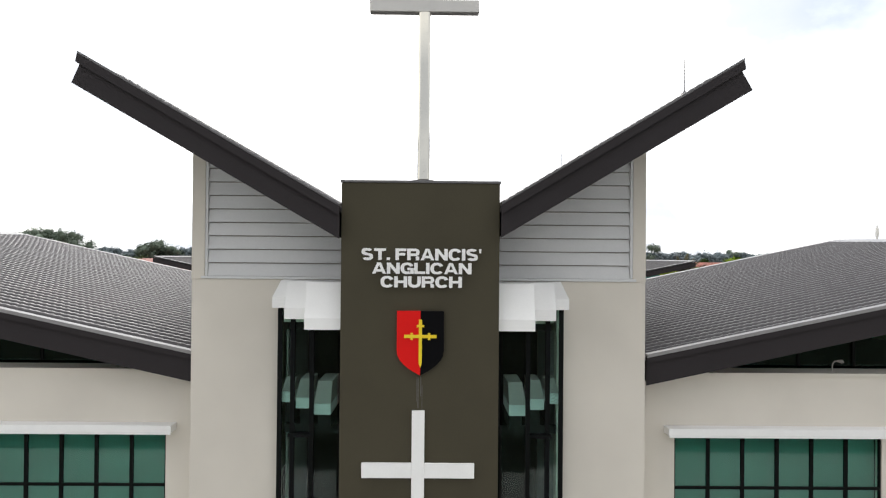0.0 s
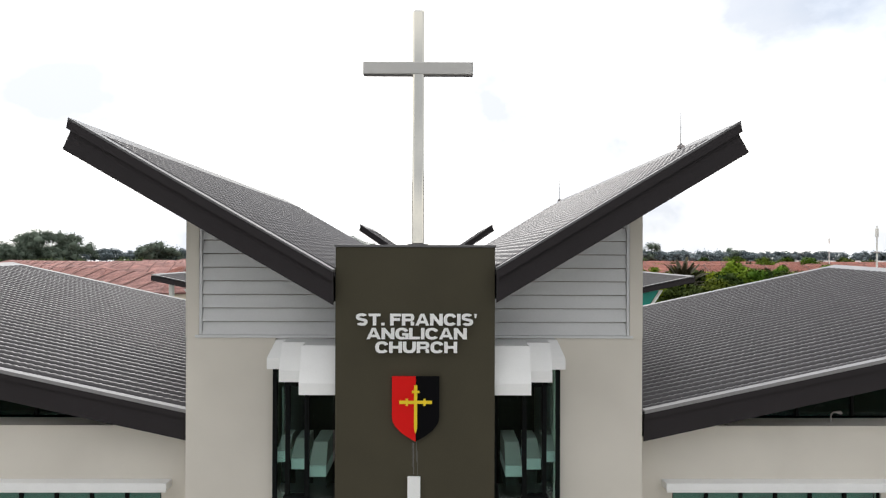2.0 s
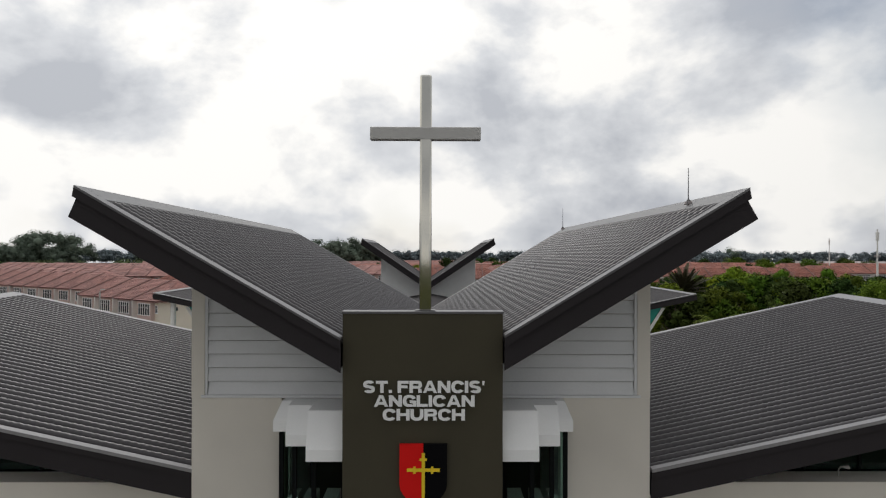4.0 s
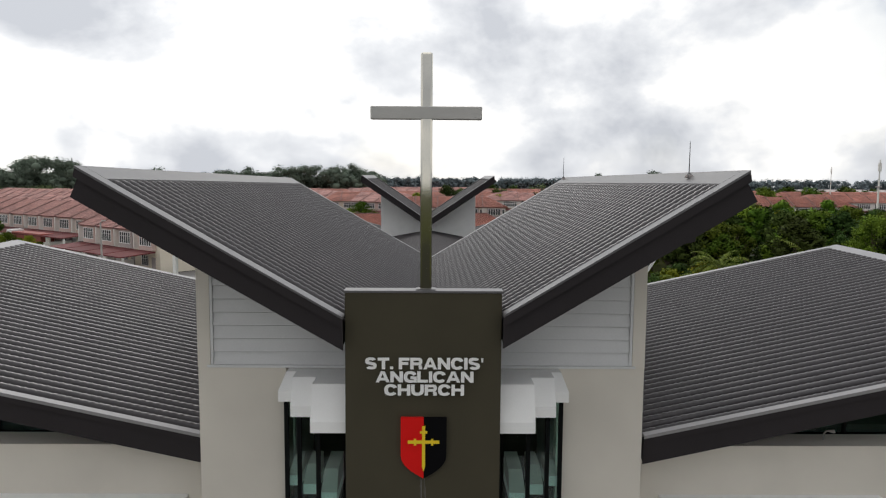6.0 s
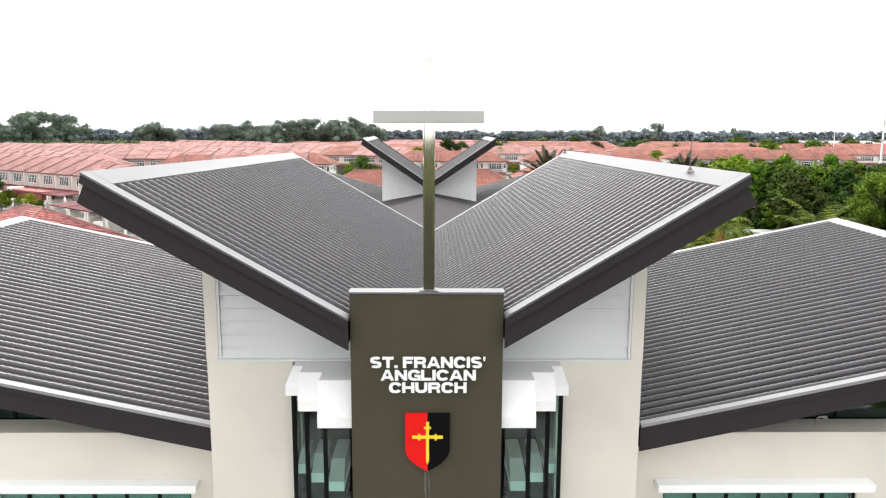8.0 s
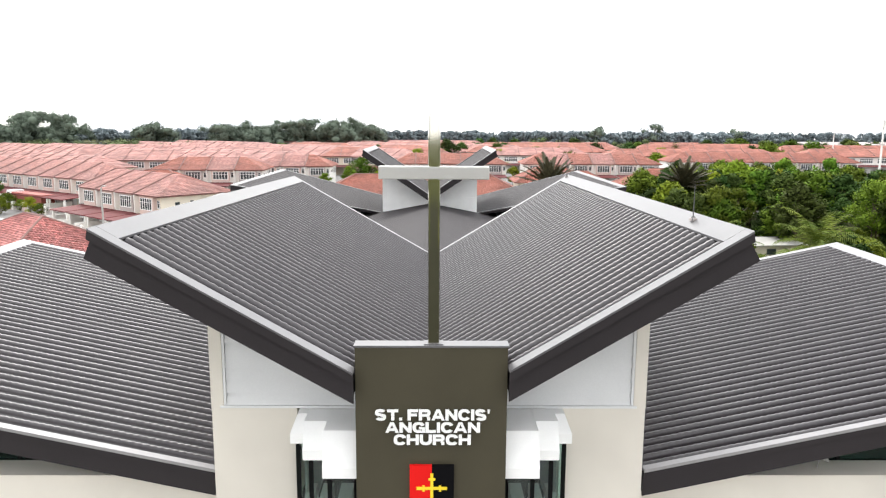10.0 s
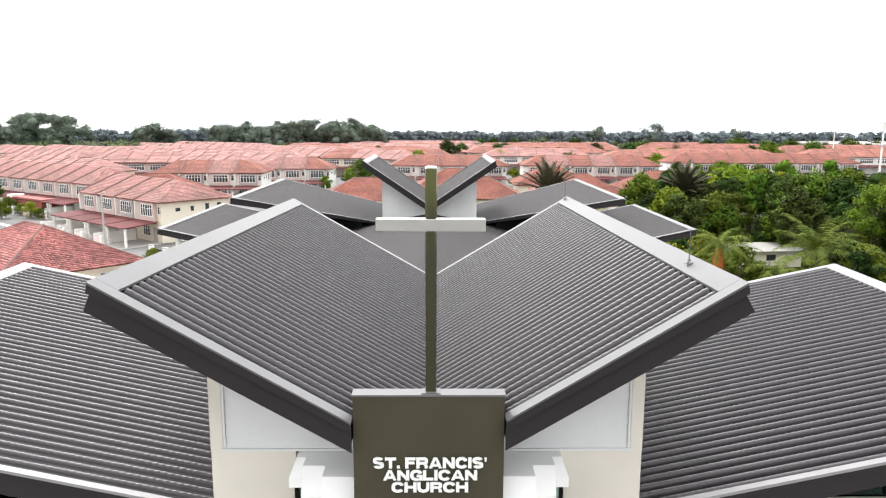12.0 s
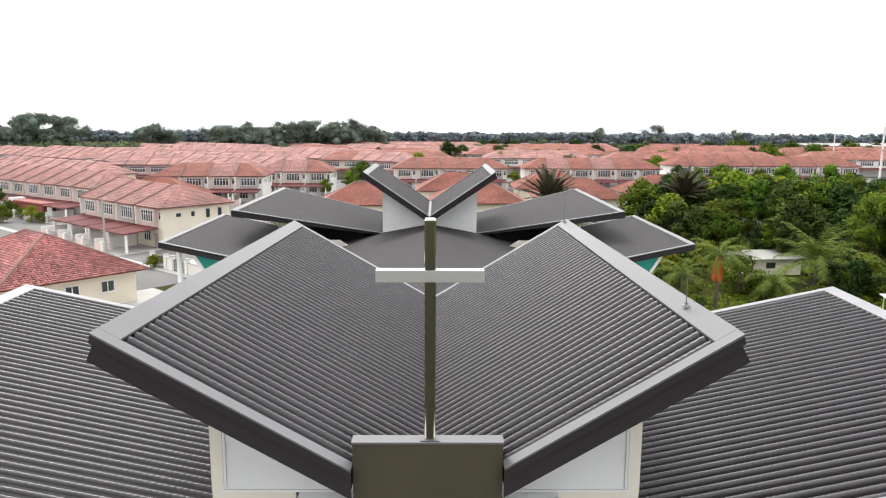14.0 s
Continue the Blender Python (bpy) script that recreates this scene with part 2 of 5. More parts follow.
def glass_mat(name, color, rough=0.03, ior=1.5):
    m = bpy.data.materials.new(name)
    m.use_nodes = True
    n, l = m.node_tree.nodes, m.node_tree.links
    b = n["Principled BSDF"]
    b.inputs["Roughness"].default_value = rough
    b.inputs["Transmission Weight"].default_value = 1.0
    b.inputs["IOR"].default_value = ior
    nz = n.new("ShaderNodeTexNoise")
    nz.inputs["Scale"].default_value = 0.8
    rp = n.new("ShaderNodeValToRGB")
    rp.color_ramp.elements[0].color = (*[c * 0.85 for c in color], 1)
    rp.color_ramp.elements[1].color = (*color, 1)
    l.new(nz.outputs["Fac"], rp.inputs["Fac"])
    l.new(rp.outputs[0], b.inputs["Base Color"])
    return m


M["glass"] = glass_mat("green_tinted_glass", (0.36, 0.83, 0.71))
M["glass_bay"] = glass_mat("pale_green_tinted_glass", (0.74, 1.0, 0.93), ior=1.38)
M["blind_grey"] = mat("grey_blind_cloth", (0.38, 0.38, 0.37), 0.8, var=0.1, scale=0.5, fine=20, bump=0.1)
M["glass_dark"] = mat("house_window_glass", (0.05, 0.06, 0.065), 0.12, var=0.2, bump=0.0)
M["blind"] = mat("pale_blind_behind_glass", (0.25, 0.39, 0.35), 0.5, var=0.12, scale=0.5, fine=3, bump=0.0)


# ================= mesh helpers =================
def part(name, bm, material, parent=None, label=""):
    """Links a bmesh as one mesh object, under a thing or a part."""
    me = bpy.data.meshes.new(name)
    bm.to_mesh(me)
    bm.free()
    me.materials.append(material)
    ob = new(name, me)
    if parent is not None:
        ob.parent = parent
    if label:
        ob["label"] = label
    return ob


def thing(name, label, category, at=(0, 0, 0), rz=0.0, group="", kind=""):
    ob = new(name)
    ob.empty_display_size = 0.3
    ob.matrix_basis = pose(*at, 0, 0, rz)
    return tagged(ob, label, category, group, kind)


def share(name, mesh, parent, matrix):
    ob = new(name, mesh)
    ob.parent = parent
    ob.matrix_basis = matrix
    return ob


def hexa(bm, p):
    """Eight corners: four below, four above, both counter-clockwise."""
    v = [bm.verts.new(c) for c in p]
    for f in ((3, 2, 1, 0), (4, 5, 6, 7), (0, 1, 5, 4), (1, 2, 6, 5), (2, 3, 7, 6), (3, 0, 4, 7)):
        bm.faces.new([v[i] for i in f])
    return bm


def box(x0, x1, y0, y1, z0, z1, bm=None, bevel=0.0):
    own = bm is None
    bm = bm or bmesh.new()
    x0, x1, y0, y1, z0, z1 = min(x0, x1), max(x0, x1), min(y0, y1), max(y0, y1), min(z0, z1), max(z0, z1)
    hexa(bm, [(x0, y0, z0), (x1, y0, z0), (x1, y1, z0), (x0, y1, z0), (x0, y0, z1), (x1, y0, z1), (x1, y1, z1), (x0, y1, z1)])
    if bevel and own:
        bmesh.ops.bevel(bm, geom=bm.edges[:], offset=bevel, segments=2, affect="EDGES", profile=0.5)
    return bm


def extrude(poly, d, bm=None):
    """A polygon in space swept along d."""
    bm = bm or bmesh.new()
    a = [bm.verts.new(p) for p in poly]
    b = [bm.verts.new(Vector(p) + Vector(d)) for p in poly]
    bm.faces.new(a[::-1])
    bm.faces.new(b)
    for i in range(len(a)):
        j = (i + 1) % len(a)
        bm.faces.new((a[i], a[j], b[j], b[i]))
    bmesh.ops.recalc_face_normals(bm, faces=bm.faces[:])
    return bm


def tube(points, radii, sides=8, bm=None, cap=True):
    bm = bm or bmesh.new()
    rings = []
    for i, p in enumerate(points):
        p = Vector(p)
        d = (Vector(points[min(i + 1, len(points) - 1)]) - Vector(points[max(i - 1, 0)])).normalized()
        q = d.to_track_quat("Z", "Y")
        rings.append([bm.verts.new(p + q @ Vector((radii[i] * math.cos(2 * math.pi * k / sides), radii[i] * math.sin(2 * math.pi * k / sides), 0))) for k in range(sides)])
    for a, b in zip(rings, rings[1:]):
        for k in range(sides):
            bm.faces.new((a[k], a[(k + 1) % sides], b[(k + 1) % sides], b[k]))
    if cap:
        bm.faces.new(rings[-1])
        bm.faces.new(rings[0][::-1])
    return bm


# ================= ground =================
bm = bmesh.new()
ring = [0, 40, 90, 160, 260, 420, 700, 1200, 2400, 4200]
cols = 48
rows_v = []
for r in ring[1:]:
    rows_v.append([bm.verts.new((r * math.cos(2 * math.pi * k / cols), 60 + r * math.sin(2 * math.pi * k / cols), -0.02 - 0.0135 * max(0, r - 420))) for k in range(cols)])
hub = bm.verts.new((0, 60, -0.02))
for k in range(cols):
    bm.faces.new((hub, rows_v[0][k], rows_v[0][(k + 1) % cols]))
for a, b in zip(rows_v, rows_v[1:]):
    for k in range(cols):
        bm.faces.new((a[k], b[k], b[(k + 1) % cols], a[(k + 1) % cols]))
tagged(part("ground", bm, M["grass"]), "rough green grass reaching to the horizon", "ground", kind="structure")
# Out of view; added so the steel post mirrors dark ground.
tagged(part("reflected_ground", box(-60, 60, -140, -20.01, -0.3, 0.01), M["mirrored_dark"]), "unseen dark ground added for the steel cross to reflect", "road", kind="structure")
tagged(part("pavement", box(-24, 24, -20, 74, -0.3, 0.02), M["concrete"]), "grey concrete forecourt round the church", "pavement", kind="structure")

# ================= tiled roofs =================
TW, TL = 0.335, 0.335     # cover width and exposed length of one tile
prof = [(0.0, -0.036), (0.010, 0.040), (0.030, 0.092), (0.056, 0.110), (0.083, 0.114), (0.110, 0.110), (0.136, 0.092), (0.156, 0.040), (0.166, -0.036), (0.184, -0.012), (0.316, -0.012), (0.334, -0.036)]
# each tile is pressed in two pillowed steps
LUMP = [(0.25 * q, 0.5 - 0.5 * math.cos(0.5 * math.pi * q)) for q in range(4)]
SEG = 2 * len(LUMP)
tv = []
for j in range(SEG + 1):
    step, (f, swell) = divmod(j, len(LUMP))[0], LUMP[j % len(LUMP)]
    u = TL * (step + f) / 2 + (0.02 if j == SEG else 0.0)
    tv += [(u, v, h + 0.002 * (1 - f) + swell * (0.002 + 0.011 * max(0.0, h) / 0.112)) for v, h in prof]
k = len(prof)
tv += [(0.0, v, h + 0.002 - drop) for drop in (0.0, 0.006) for v, h in prof]
tf = [(j * k + i, (j + 1) * k + i, (j + 1) * k + i + 1, j * k + i + 1) for j in range(SEG) for i in range(k - 1)]
tf += [((SEG + 1) * k + i, (SEG + 1) * k + i + 1, (SEG + 2) * k + i + 1, (SEG + 2) * k + i) for i in range(k - 1)]
tf = [f[::-1] for f in tf]
tile_mesh = bpy.data.meshes.new("roof_tile")
tile_mesh.from_pydata(tv, [], tf)
tile_mesh.materials.append(M["tile"])
tile_mesh.shade_smooth()
TILE_V, TILE_F = np.array(tv), np.array(tf)


def basis(origin, u, v):
    u, v = Vector(u).normalized(), Vector(v).normalized()
    n = u.cross(v).normalized()
    m = Matrix((u, v, n)).transposed().to_4x4()
    m.translation = origin
    return m


def tile_field(parent, m, length, width, singles, from_end, ends=(1.0, 1.0)):
    """Courses of tiles on the plane m (x up the slope, y across): some as pieces, the rest joined. from_end: singles begin at the far end of y. ends: how much of the length is tiled at either end of y."""
    nc, nr = int(length / TL), int(width / TW)
    su, sv = length / nc / TL, width / nr / TW
    rest_v, rest_f, off = [], [], 0
    cols = range(nr)[::-1] if from_end else range(nr)
    count = 0
    rng = random.Random(7)
    for c in cols:
        sc = su * (ends[0] + (ends[1] - ends[0]) * c / nr)
        for r in range(nc):
            loc = Matrix.Translation((r * TL * sc, c * TW * sv, rng.uniform(-0.0008, 0.0008))) @ Matrix.Rotation(rng.uniform(-0.001, 0.001), 4, "Y") @ Matrix.Diagonal((sc, sv, 1, 1))
            mm = m @ loc
            if count < singles:
                share("roof_tile", tile_mesh, parent, mm)
                count += 1
            else:
                a = np.array(mm)
                rest_v.append(TILE_V @ a[:3, :3].T + a[:3, 3])
                rest_f.append(TILE_F + off)
                off += len(TILE_V)
    me = bpy.data.meshes.new("tile_field")
    me.from_pydata(np.concatenate(rest_v).tolist(), [], np.concatenate(rest_f).tolist())
    me.materials.append(M["tile_far"])
    me.shade_smooth()
    ob = new("tile_field", me)
    ob.parent = parent
    tagged(ob, kind="stuff")


def slab8(corners, t, bm=None):
    """A slab from four top corners (counter-clockwise seen from above), t thick downwards."""
    bm = bm or bmesh.new()
    return hexa(bm, [(x, y, z - t) for x, y, z in corners] + list(corners))


def ccw(c):
    area = sum(a[0] * b[1] - b[0] * a[1] for a, b in zip(c, c[1:] + c[:1]))
    return c if area > 0 else c[::-1]


TAN = 0.585
VALLEY_Z = 10.43
R_FRONT, R_REAR = -0.23, 17.6


def zr(x, lift=0.0):
    return VALLEY_Z + TAN * abs(x) + lift


def butterfly(name, x0, y0, y1, valley_z, tips, label, tiles, singles, inner_front, taper=(1.0, 1.0)):
    roof = thing(name, label, "roof", kind="")
    for s in (-1, 1):
        tip_x, tip_z = tips[0 if s < 0 else 1]
        tan = (tip_z - valley_z) / tip_x
        th = math.atan(tan)
        z = lambda x: valley_z + tan * abs(x)
        shrink = taper[0 if s < 0 else 1]      # the outer edge runs in a little towards the rear
        fx = lambda x: x0 + s * x
        back = lambda x: x * shrink if x > 2.0 else x
        # deck with its raking end
        order = (0, 1, 2, 3) if s > 0 else (3, 2, 1, 0)
        spans = ((0.02, 1.55, max(y0 + 0.06, 0.34 if inner_front > 1 else y0 + 0.06)), (1.55, tip_x, y0 + 0.06)) if inner_front > 1 else ((0.02, tip_x, y0 + 0.06),)
        for xa, xe, yf in spans:
            drop = 0.0 if xe < tip_x else 0.08
            over = 0.0 if xe < tip_x else 0.13
            c = [(fx(xa), yf, z(xa) - 0.10), (fx(xe), yf, z(xe) - 0.10), (fx(back(xe)), y1 - 0.06, z(back(xe)) - 0.10), (fx(xa), y1 - 0.06, z(xa) - 0.10)]
            low = [(fx(xa), yf, z(xa) - 0.56), (fx(xe + over), yf, z(xe) - 0.53 + drop), (fx(back(xe) + over), y1 - 0.06, z(back(xe)) - 0.53 + drop), (fx(xa), y1 - 0.06, z(xa) - 0.56)]
            part("deck", hexa(bmesh.new(), [low[i] for i in order] + [c[i] for i in order]), M["fascia"], roof, "dark brown deck and soffit")
        # fascia boards at both gable ends: main board and a cap strip
        for yy, d in ((y0 + 0.06, -0.05), (y1 - 0.06, 0.05)):
            xi = inner_front if d < 0 else 0.03
            over2 = 0.19 if s < 0 else 0.24
            tx = tip_x if d < 0 else back(tip_x)
            part("fascia_board", extrude([(fx(xi), yy, z(xi) - 0.13), (fx(tx + 0.03), yy, z(tx) - 0.09), (fx(tx + over2), yy, z(tx) - 0.46), (fx(xi), yy, z(xi) - 0.57)], (0, d, 0)), M["fascia"], roof)
            part("fascia_cap", extrude([(fx(xi), yy, z(xi) + 0.045), (fx(tx + 0.06), yy, z(tx) + 0.075), (fx(tx + 0.09), yy, z(tx) - 0.085), (fx(xi), yy, z(xi) - 0.135)], (0, d * 2.4, 0)), M["fascia"], roof)
        rings = []
        for zz, a in ((-0.45, 0.13), (0.02, 0.0)):
            for yy, b in ((y0 + 0.07, 0.0), (y1 - 0.07, 0.0), (y1 - 0.07, 0.04), (y0 + 0.07, 0.04)):
                tx = tip_x if yy < (y0 + y1) / 2 else back(tip_x)
                rings.append((fx(tx + a + b), yy, z(tx) + zz))
        if s > 0:
            rings = rings[3::-1] + rings[:3:-1]
        part("outer_fascia", hexa(bmesh.new(), rings), M["fascia"], roof)
        # pale flashing bands
        lift = 0.085
        for nm, xa_, xb_, ya_, yb_ in (("front_flashing", inner_front, tip_x + 0.06, y0 - 0.06, y0 + 0.30), ("outer_flashing", tip_x - 0.36, tip_x + 0.06, y0 + 0.31, y1 - 0.29), ("rear_flashing", 0.05, tip_x + 0.06, y1 - 0.28, y1 + 0.03)):
            mid = (y0 + y1) / 2
            pa, pb = [[back(x) if y > mid else x for x in (xa_, xb_)] for y in (ya_, yb_)]
            cc = ccw([(fx(pa[0]), ya_, z(pa[0]) + lift), (fx(pa[1]), ya_, z(pa[1]) + lift), (fx(pb[1]), yb_, z(pb[1]) + lift), (fx(pb[0]), yb_, z(pb[0]) + lift)])
            part(nm, slab8(cc, 0.05), M["flash"], roof, "pale galvanised flashing")
        inner = 0.13
        length = (tip_x - 0.38 - inner) / math.cos(th)
        width = (y1 - 0.29) - (y0 + 0.31)
        if tiles:
            if s > 0:
                m = basis((fx(inner), y0 + 0.31, z(inner) - 0.03), (math.cos(th), 0, math.sin(th)), (0, 1, 0))
            else:
                m = basis((fx(inner), y1 - 0.29, z(inner) - 0.03), (-math.cos(th), 0, math.sin(th)), (0, -1, 0))
            short = (back(tip_x - 0.38) - inner) / (tip_x - 0.38 - inner)
            tile_field(roof, m, length, width, singles, s < 0, (1.0, short) if s > 0 else (short, 1.0))
        else:
            cc = ccw([(fx(inner), y0 + 0.3, z(inner)), (fx(tip_x - 0.37), y0 + 0.3, z(tip_x - 0.37)), (fx(tip_x - 0.37), y1 - 0.28, z(tip_x - 0.37)), (fx(inner), y1 - 0.28, z(inner))])
            part("tile_field", slab8(cc, 0.06), M["tile_flat"], roof)
    part("valley_gutter", box(x0 - 0.14, x0 + 0.14, y0 + (0.4 if tiles else 0.1), y1 - 0.02, valley_z - 0.05, valley_z + 0.03), M["flash"], roof, "pale metal valley gutter")
    return roof


butterfly("butterfly_roof", 0.0, R_FRONT, R_REAR, VALLEY_Z, ((6.32, 14.045), (5.97, 14.045)), "upswept V-shaped roof of charcoal tiles over the church front", True, 150, 1.51, (0.929, 0.958))


# ================= front tower =================
tower = thing("front_tower", "beige rendered church tower with pale grey cladding", "church tower")
WY = 1.65
for s in (-1, 1):
    c = -0.05
    f = lambda x: c + s * x
    # solid lower wall either side of the entrance bay
    part("lower_wall", box(f(2.92), f(4.80), WY, WY + 0.3, 0, 9.90, bevel=0.01), M["paint"], tower)
    part("corner_pier", extrude([(f(4.53), WY - 0.02, 9.90), (f(4.80), WY - 0.02, 9.90), (f(4.80), WY - 0.02, zr(4.8) - 0.4), (f(4.53), WY - 0.02, zr(4.53) - 0.4)], (0, 0.34, 0)), M["paint"], tower, "beige corner pier")
    part("cladding_backing", extrude([(f(1.2), WY + 0.12, 9.90), (f(4.52), WY + 0.12, 9.90), (f(4.52), WY + 0.12, zr(4.5) - 0.4), (f(1.2), WY + 0.12, zr(1.2) - 0.4)], (0, 0.15, 0)), M["greywall"], tower)
    part("sill_trim", box(f(1.45), f(4.60), WY - 0.04, WY + 0.12, 9.905, 9.96, bevel=0.008), M["board"], tower)
    part("edge_trim", extrude([(f(4.47), WY - 0.01, 9.965), (f(4.525), WY - 0.01, 9.965), (f(4.525), WY - 0.01, zr(4.5) - 0.4), (f(4.47), WY - 0.01, zr(4.45) - 0.4)], (0, 0.12, 0)), M["board"], tower)
    z0 = 9.965
    while z0 < 12.9:
        z1 = z0 + 0.264
        xs = lambda zz: max(1.3, (zz - VALLEY_Z + 0.50) / TAN)
        if xs(z0) < 4.3:
            xa, xb, xe = xs(z0), min(xs(z1), 4.44), 4.465
            p = [(f(xa), WY - 0.005, z0), (f(xe), WY - 0.005, z0), (f(xe), WY + 0.07, z1), (f(xb), WY + 0.07, z1)]
            q = [(x, WY + 0.118, z) for x, y, z in p]
            bmx = bmesh.new()
            va, vb = [bmx.verts.new(a) for a in p], [bmx.verts.new(a) for a in q]
            bmx.faces.new(va), bmx.faces.new(vb[::-1])
            for i in range(4):
                bmx.faces.new((va[i], vb[i], vb[(i + 1) % 4], va[(i + 1) % 4]))
            bmesh.ops.recalc_face_normals(bmx, faces=bmx.faces[:])
            part("cladding_board", bmx, M["board"], tower)
        z0 += 0.285
    part("side_wall", extrude([(f(4.80), WY + 0.31, 0), (f(4.80), 17.2, 0), (f(4.80), 17.2, zr(4.8) - 0.45), (f(4.80), WY + 0.33, zr(4.8) - 0.45)], (-s * 0.25, 0, 0)), M["paint"], tower)
part("rear_wall", extrude([(-4.5, 17.0, 0), (4.5, 17.0, 0), (4.5, 17.0, zr(4.5) - 0.5), (0, 17.0, zr(0) - 0.5), (-4.5, 17.0, zr(4.5) - 0.5)], (0, 0.2, 0)), M["paint"], tower)
part("bay_header", box(-2.90, 2.80, WY + 0.02, WY + 0.3, 9.0, 9.895), M["paint"], tower)
# Unseen floor in the same painted shade.
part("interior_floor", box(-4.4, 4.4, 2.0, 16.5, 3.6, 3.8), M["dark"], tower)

# entrance bay: stepped glazing with stepped white hoods
HX = [(3.02, 2.69), (2.69, 2.21), (2.21, 1.51)]
HY = [1.04, 0.64, 0.15]
HZ = [9.34, 9.15, 8.99]
bay = thing("entrance_bay", "stepped bay of green tinted glass in black frames", "glazed bay")
for s in (-1, 1):
    hood = thing("entrance_hood", "white stepped concrete hood over the entrance glazing", "canopy", group="entrance hoods")
    for i in range(3):
        xa, xb = HX[i]
        o = 0.12 if i == 0 else 0.0
        top = 9.90 - 0.004 * i
        bmx = hexa(bmesh.new(), [(s * a, y, z) for a, y, z in (
            (xb, HY[i], HZ[i]), (xa, HY[i], HZ[i]), (xa, WY - 0.005, HZ[i]), (xb, WY - 0.005, HZ[i]),
            (xb, HY[i], HZ[i] + 0.22), (xa, HY[i], HZ[i] + 0.22), (xa, WY - 0.005, HZ[i] + 0.22), (xb, WY - 0.005, HZ[i] + 0.22))])
        hexa(bmx, [(s * a, y, z) for a, y, z in (
            (xb, HY[i], HZ[i] + 0.22), (xa, HY[i], HZ[i] + 0.22), (xa, WY - 0.005, HZ[i] + 0.22), (xb, WY - 0.005, HZ[i] + 0.22),
            (xb, HY[i] + 0.30, top), (xa - o, HY[i] + 0.30, top), (xa - o, WY - 0.005, top), (xb, WY - 0.005, top))])
        bmesh.ops.recalc_face_normals(bmx, faces=bmx.faces[:])
        part("hood_step", bmx, M["white"], hood)
    # the same stepped form once more behind the glass, a storey lower
    inner = thing("inner_hood", "white stepped hood behind the green glass", "canopy", group="inner hoods")
    for i in range(3):
        xa, xb = (2.90, 2.55, 2.14)[i], (2.64, 2.26, 1.80)[i]
        yf, zb = (1.50, 1.22, 0.96)[i], (7.34, 7.27, 7.20)[i]
        bmx = hexa(bmesh.new(), [(s * a_, y_, z_) for a_, y_, z_ in ((xb, yf, zb), (xa, yf, zb), (xa, 2.2, zb), (xb, 2.2, zb), (xb, yf, zb + 0.22), (xa, yf, zb + 0.22), (xa, 2.2, zb + 0.22), (xb, 2.2, zb + 0.22))])
        top = hexa(bmesh.new(), [(s * a_, y_, z_) for a_, y_, z_ in ((xb, yf, zb + 0.224), (xa, yf, zb + 0.224), (xa, 2.2, zb + 0.224), (xb, 2.2, zb + 0.224), (xb, yf + 0.25, 7.84), (xa - 0.05, yf + 0.25, 7.84), (xa - 0.05, 2.2, 7.84), (xb, 2.2, 7.84))])
        bmesh.ops.recalc_face_normals(bmx, faces=bmx.faces[:])
        bmesh.ops.recalc_face_normals(top, faces=top.faces[:])
        part("hood_lip", bmx, M["white"], inner)
        # Grey colour paints the shade on top of the white hood.
        part("shaded_hood_top", top, M["greywall"], inner, "top painted grey for its shade")
        # Black block paints the shade below each lip.
        part("hood_shade_block", box(s * (xb + 0.02), s * (xa - 0.06), yf + 0.15, 2.2, 6.9, zb - 0.003), M["dark"], inner)
    GY = [1.42, 1.10, 0.80]
    GX = [(2.93, 2.60), (2.60, 2.16), (2.16, 1.60)]
    for i in range(3):
        xa, xb = GX[i]
        zt = (3.4, 6.78, 5.35)[i]          # the transoms step from pane to pane
        for za, zb in ((0.05, zt - 0.04), (zt + 0.04, HZ[i] - 0.01)):
            g = part("pane", box(s * (xa - 0.05), s * (xb + 0.05), GY[i], GY[i] + 0.012, za, zb), M["glass_bay"], bay, "green tinted glass")
            g.visible_shadow = False
        part("transom", box(s * (xa + 0.06), s * (xb + 0.02), GY[i] - 0.16, GY[i] + 0.05, zt - 0.03, zt + 0.03), M["frame"], bay)
        part("mullion", box(s * (xa - 0.045), s * (xa + 0.04), GY[i] - 0.05, GY[i] + 0.05, 0, HZ[i] + 0.02), M["frame"], bay)
        nxt = GY[i - 1] if i else WY - 0.01
        g = part("return_pane", box(s * (xa - 0.006), s * (xa + 0.006), GY[i] + 0.07, nxt - (0.07 if i else 0.0), 0.05, HZ[i] - 0.01), M["glass_bay"], bay, "green tinted glass")
        g.visible_shadow = False
    part("mullion", box(s * 1.60, s * 1.51, 0.74, 0.86, 0, HZ[2] + 0.02), M["frame"], bay)
    # Black floor, backing and ceiling are added to paint the bay's inner shade.
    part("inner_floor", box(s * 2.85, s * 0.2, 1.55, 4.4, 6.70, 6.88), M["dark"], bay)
part("shade_backing", box(-2.85, 2.85, 4.42, 4.5, 0, 9.8), M["dark"], bay)
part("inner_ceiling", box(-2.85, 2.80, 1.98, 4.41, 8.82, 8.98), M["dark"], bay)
for s in (-1, 1):
    part("inner_side", box(s * 2.86, s * 2.90, 1.98, 4.41, 0, 8.8), M["blind_grey"], bay, "pale inner side wall")

# ================= sign slab with its lettering, shield and crosses =================
slab = thing("sign_slab", "tall dark grey rendered sign wall before the church", "sign wall")
part("panel", box(-1.5, 1.5, 0, 0.32, 0, 11.80, bevel=0.012), M["slab"], slab)
part("coping", box(-1.52, 1.52, -0.02, 0.34, 11.80, 11.845, bevel=0.008), M["flash"], slab, "thin pale metal coping")

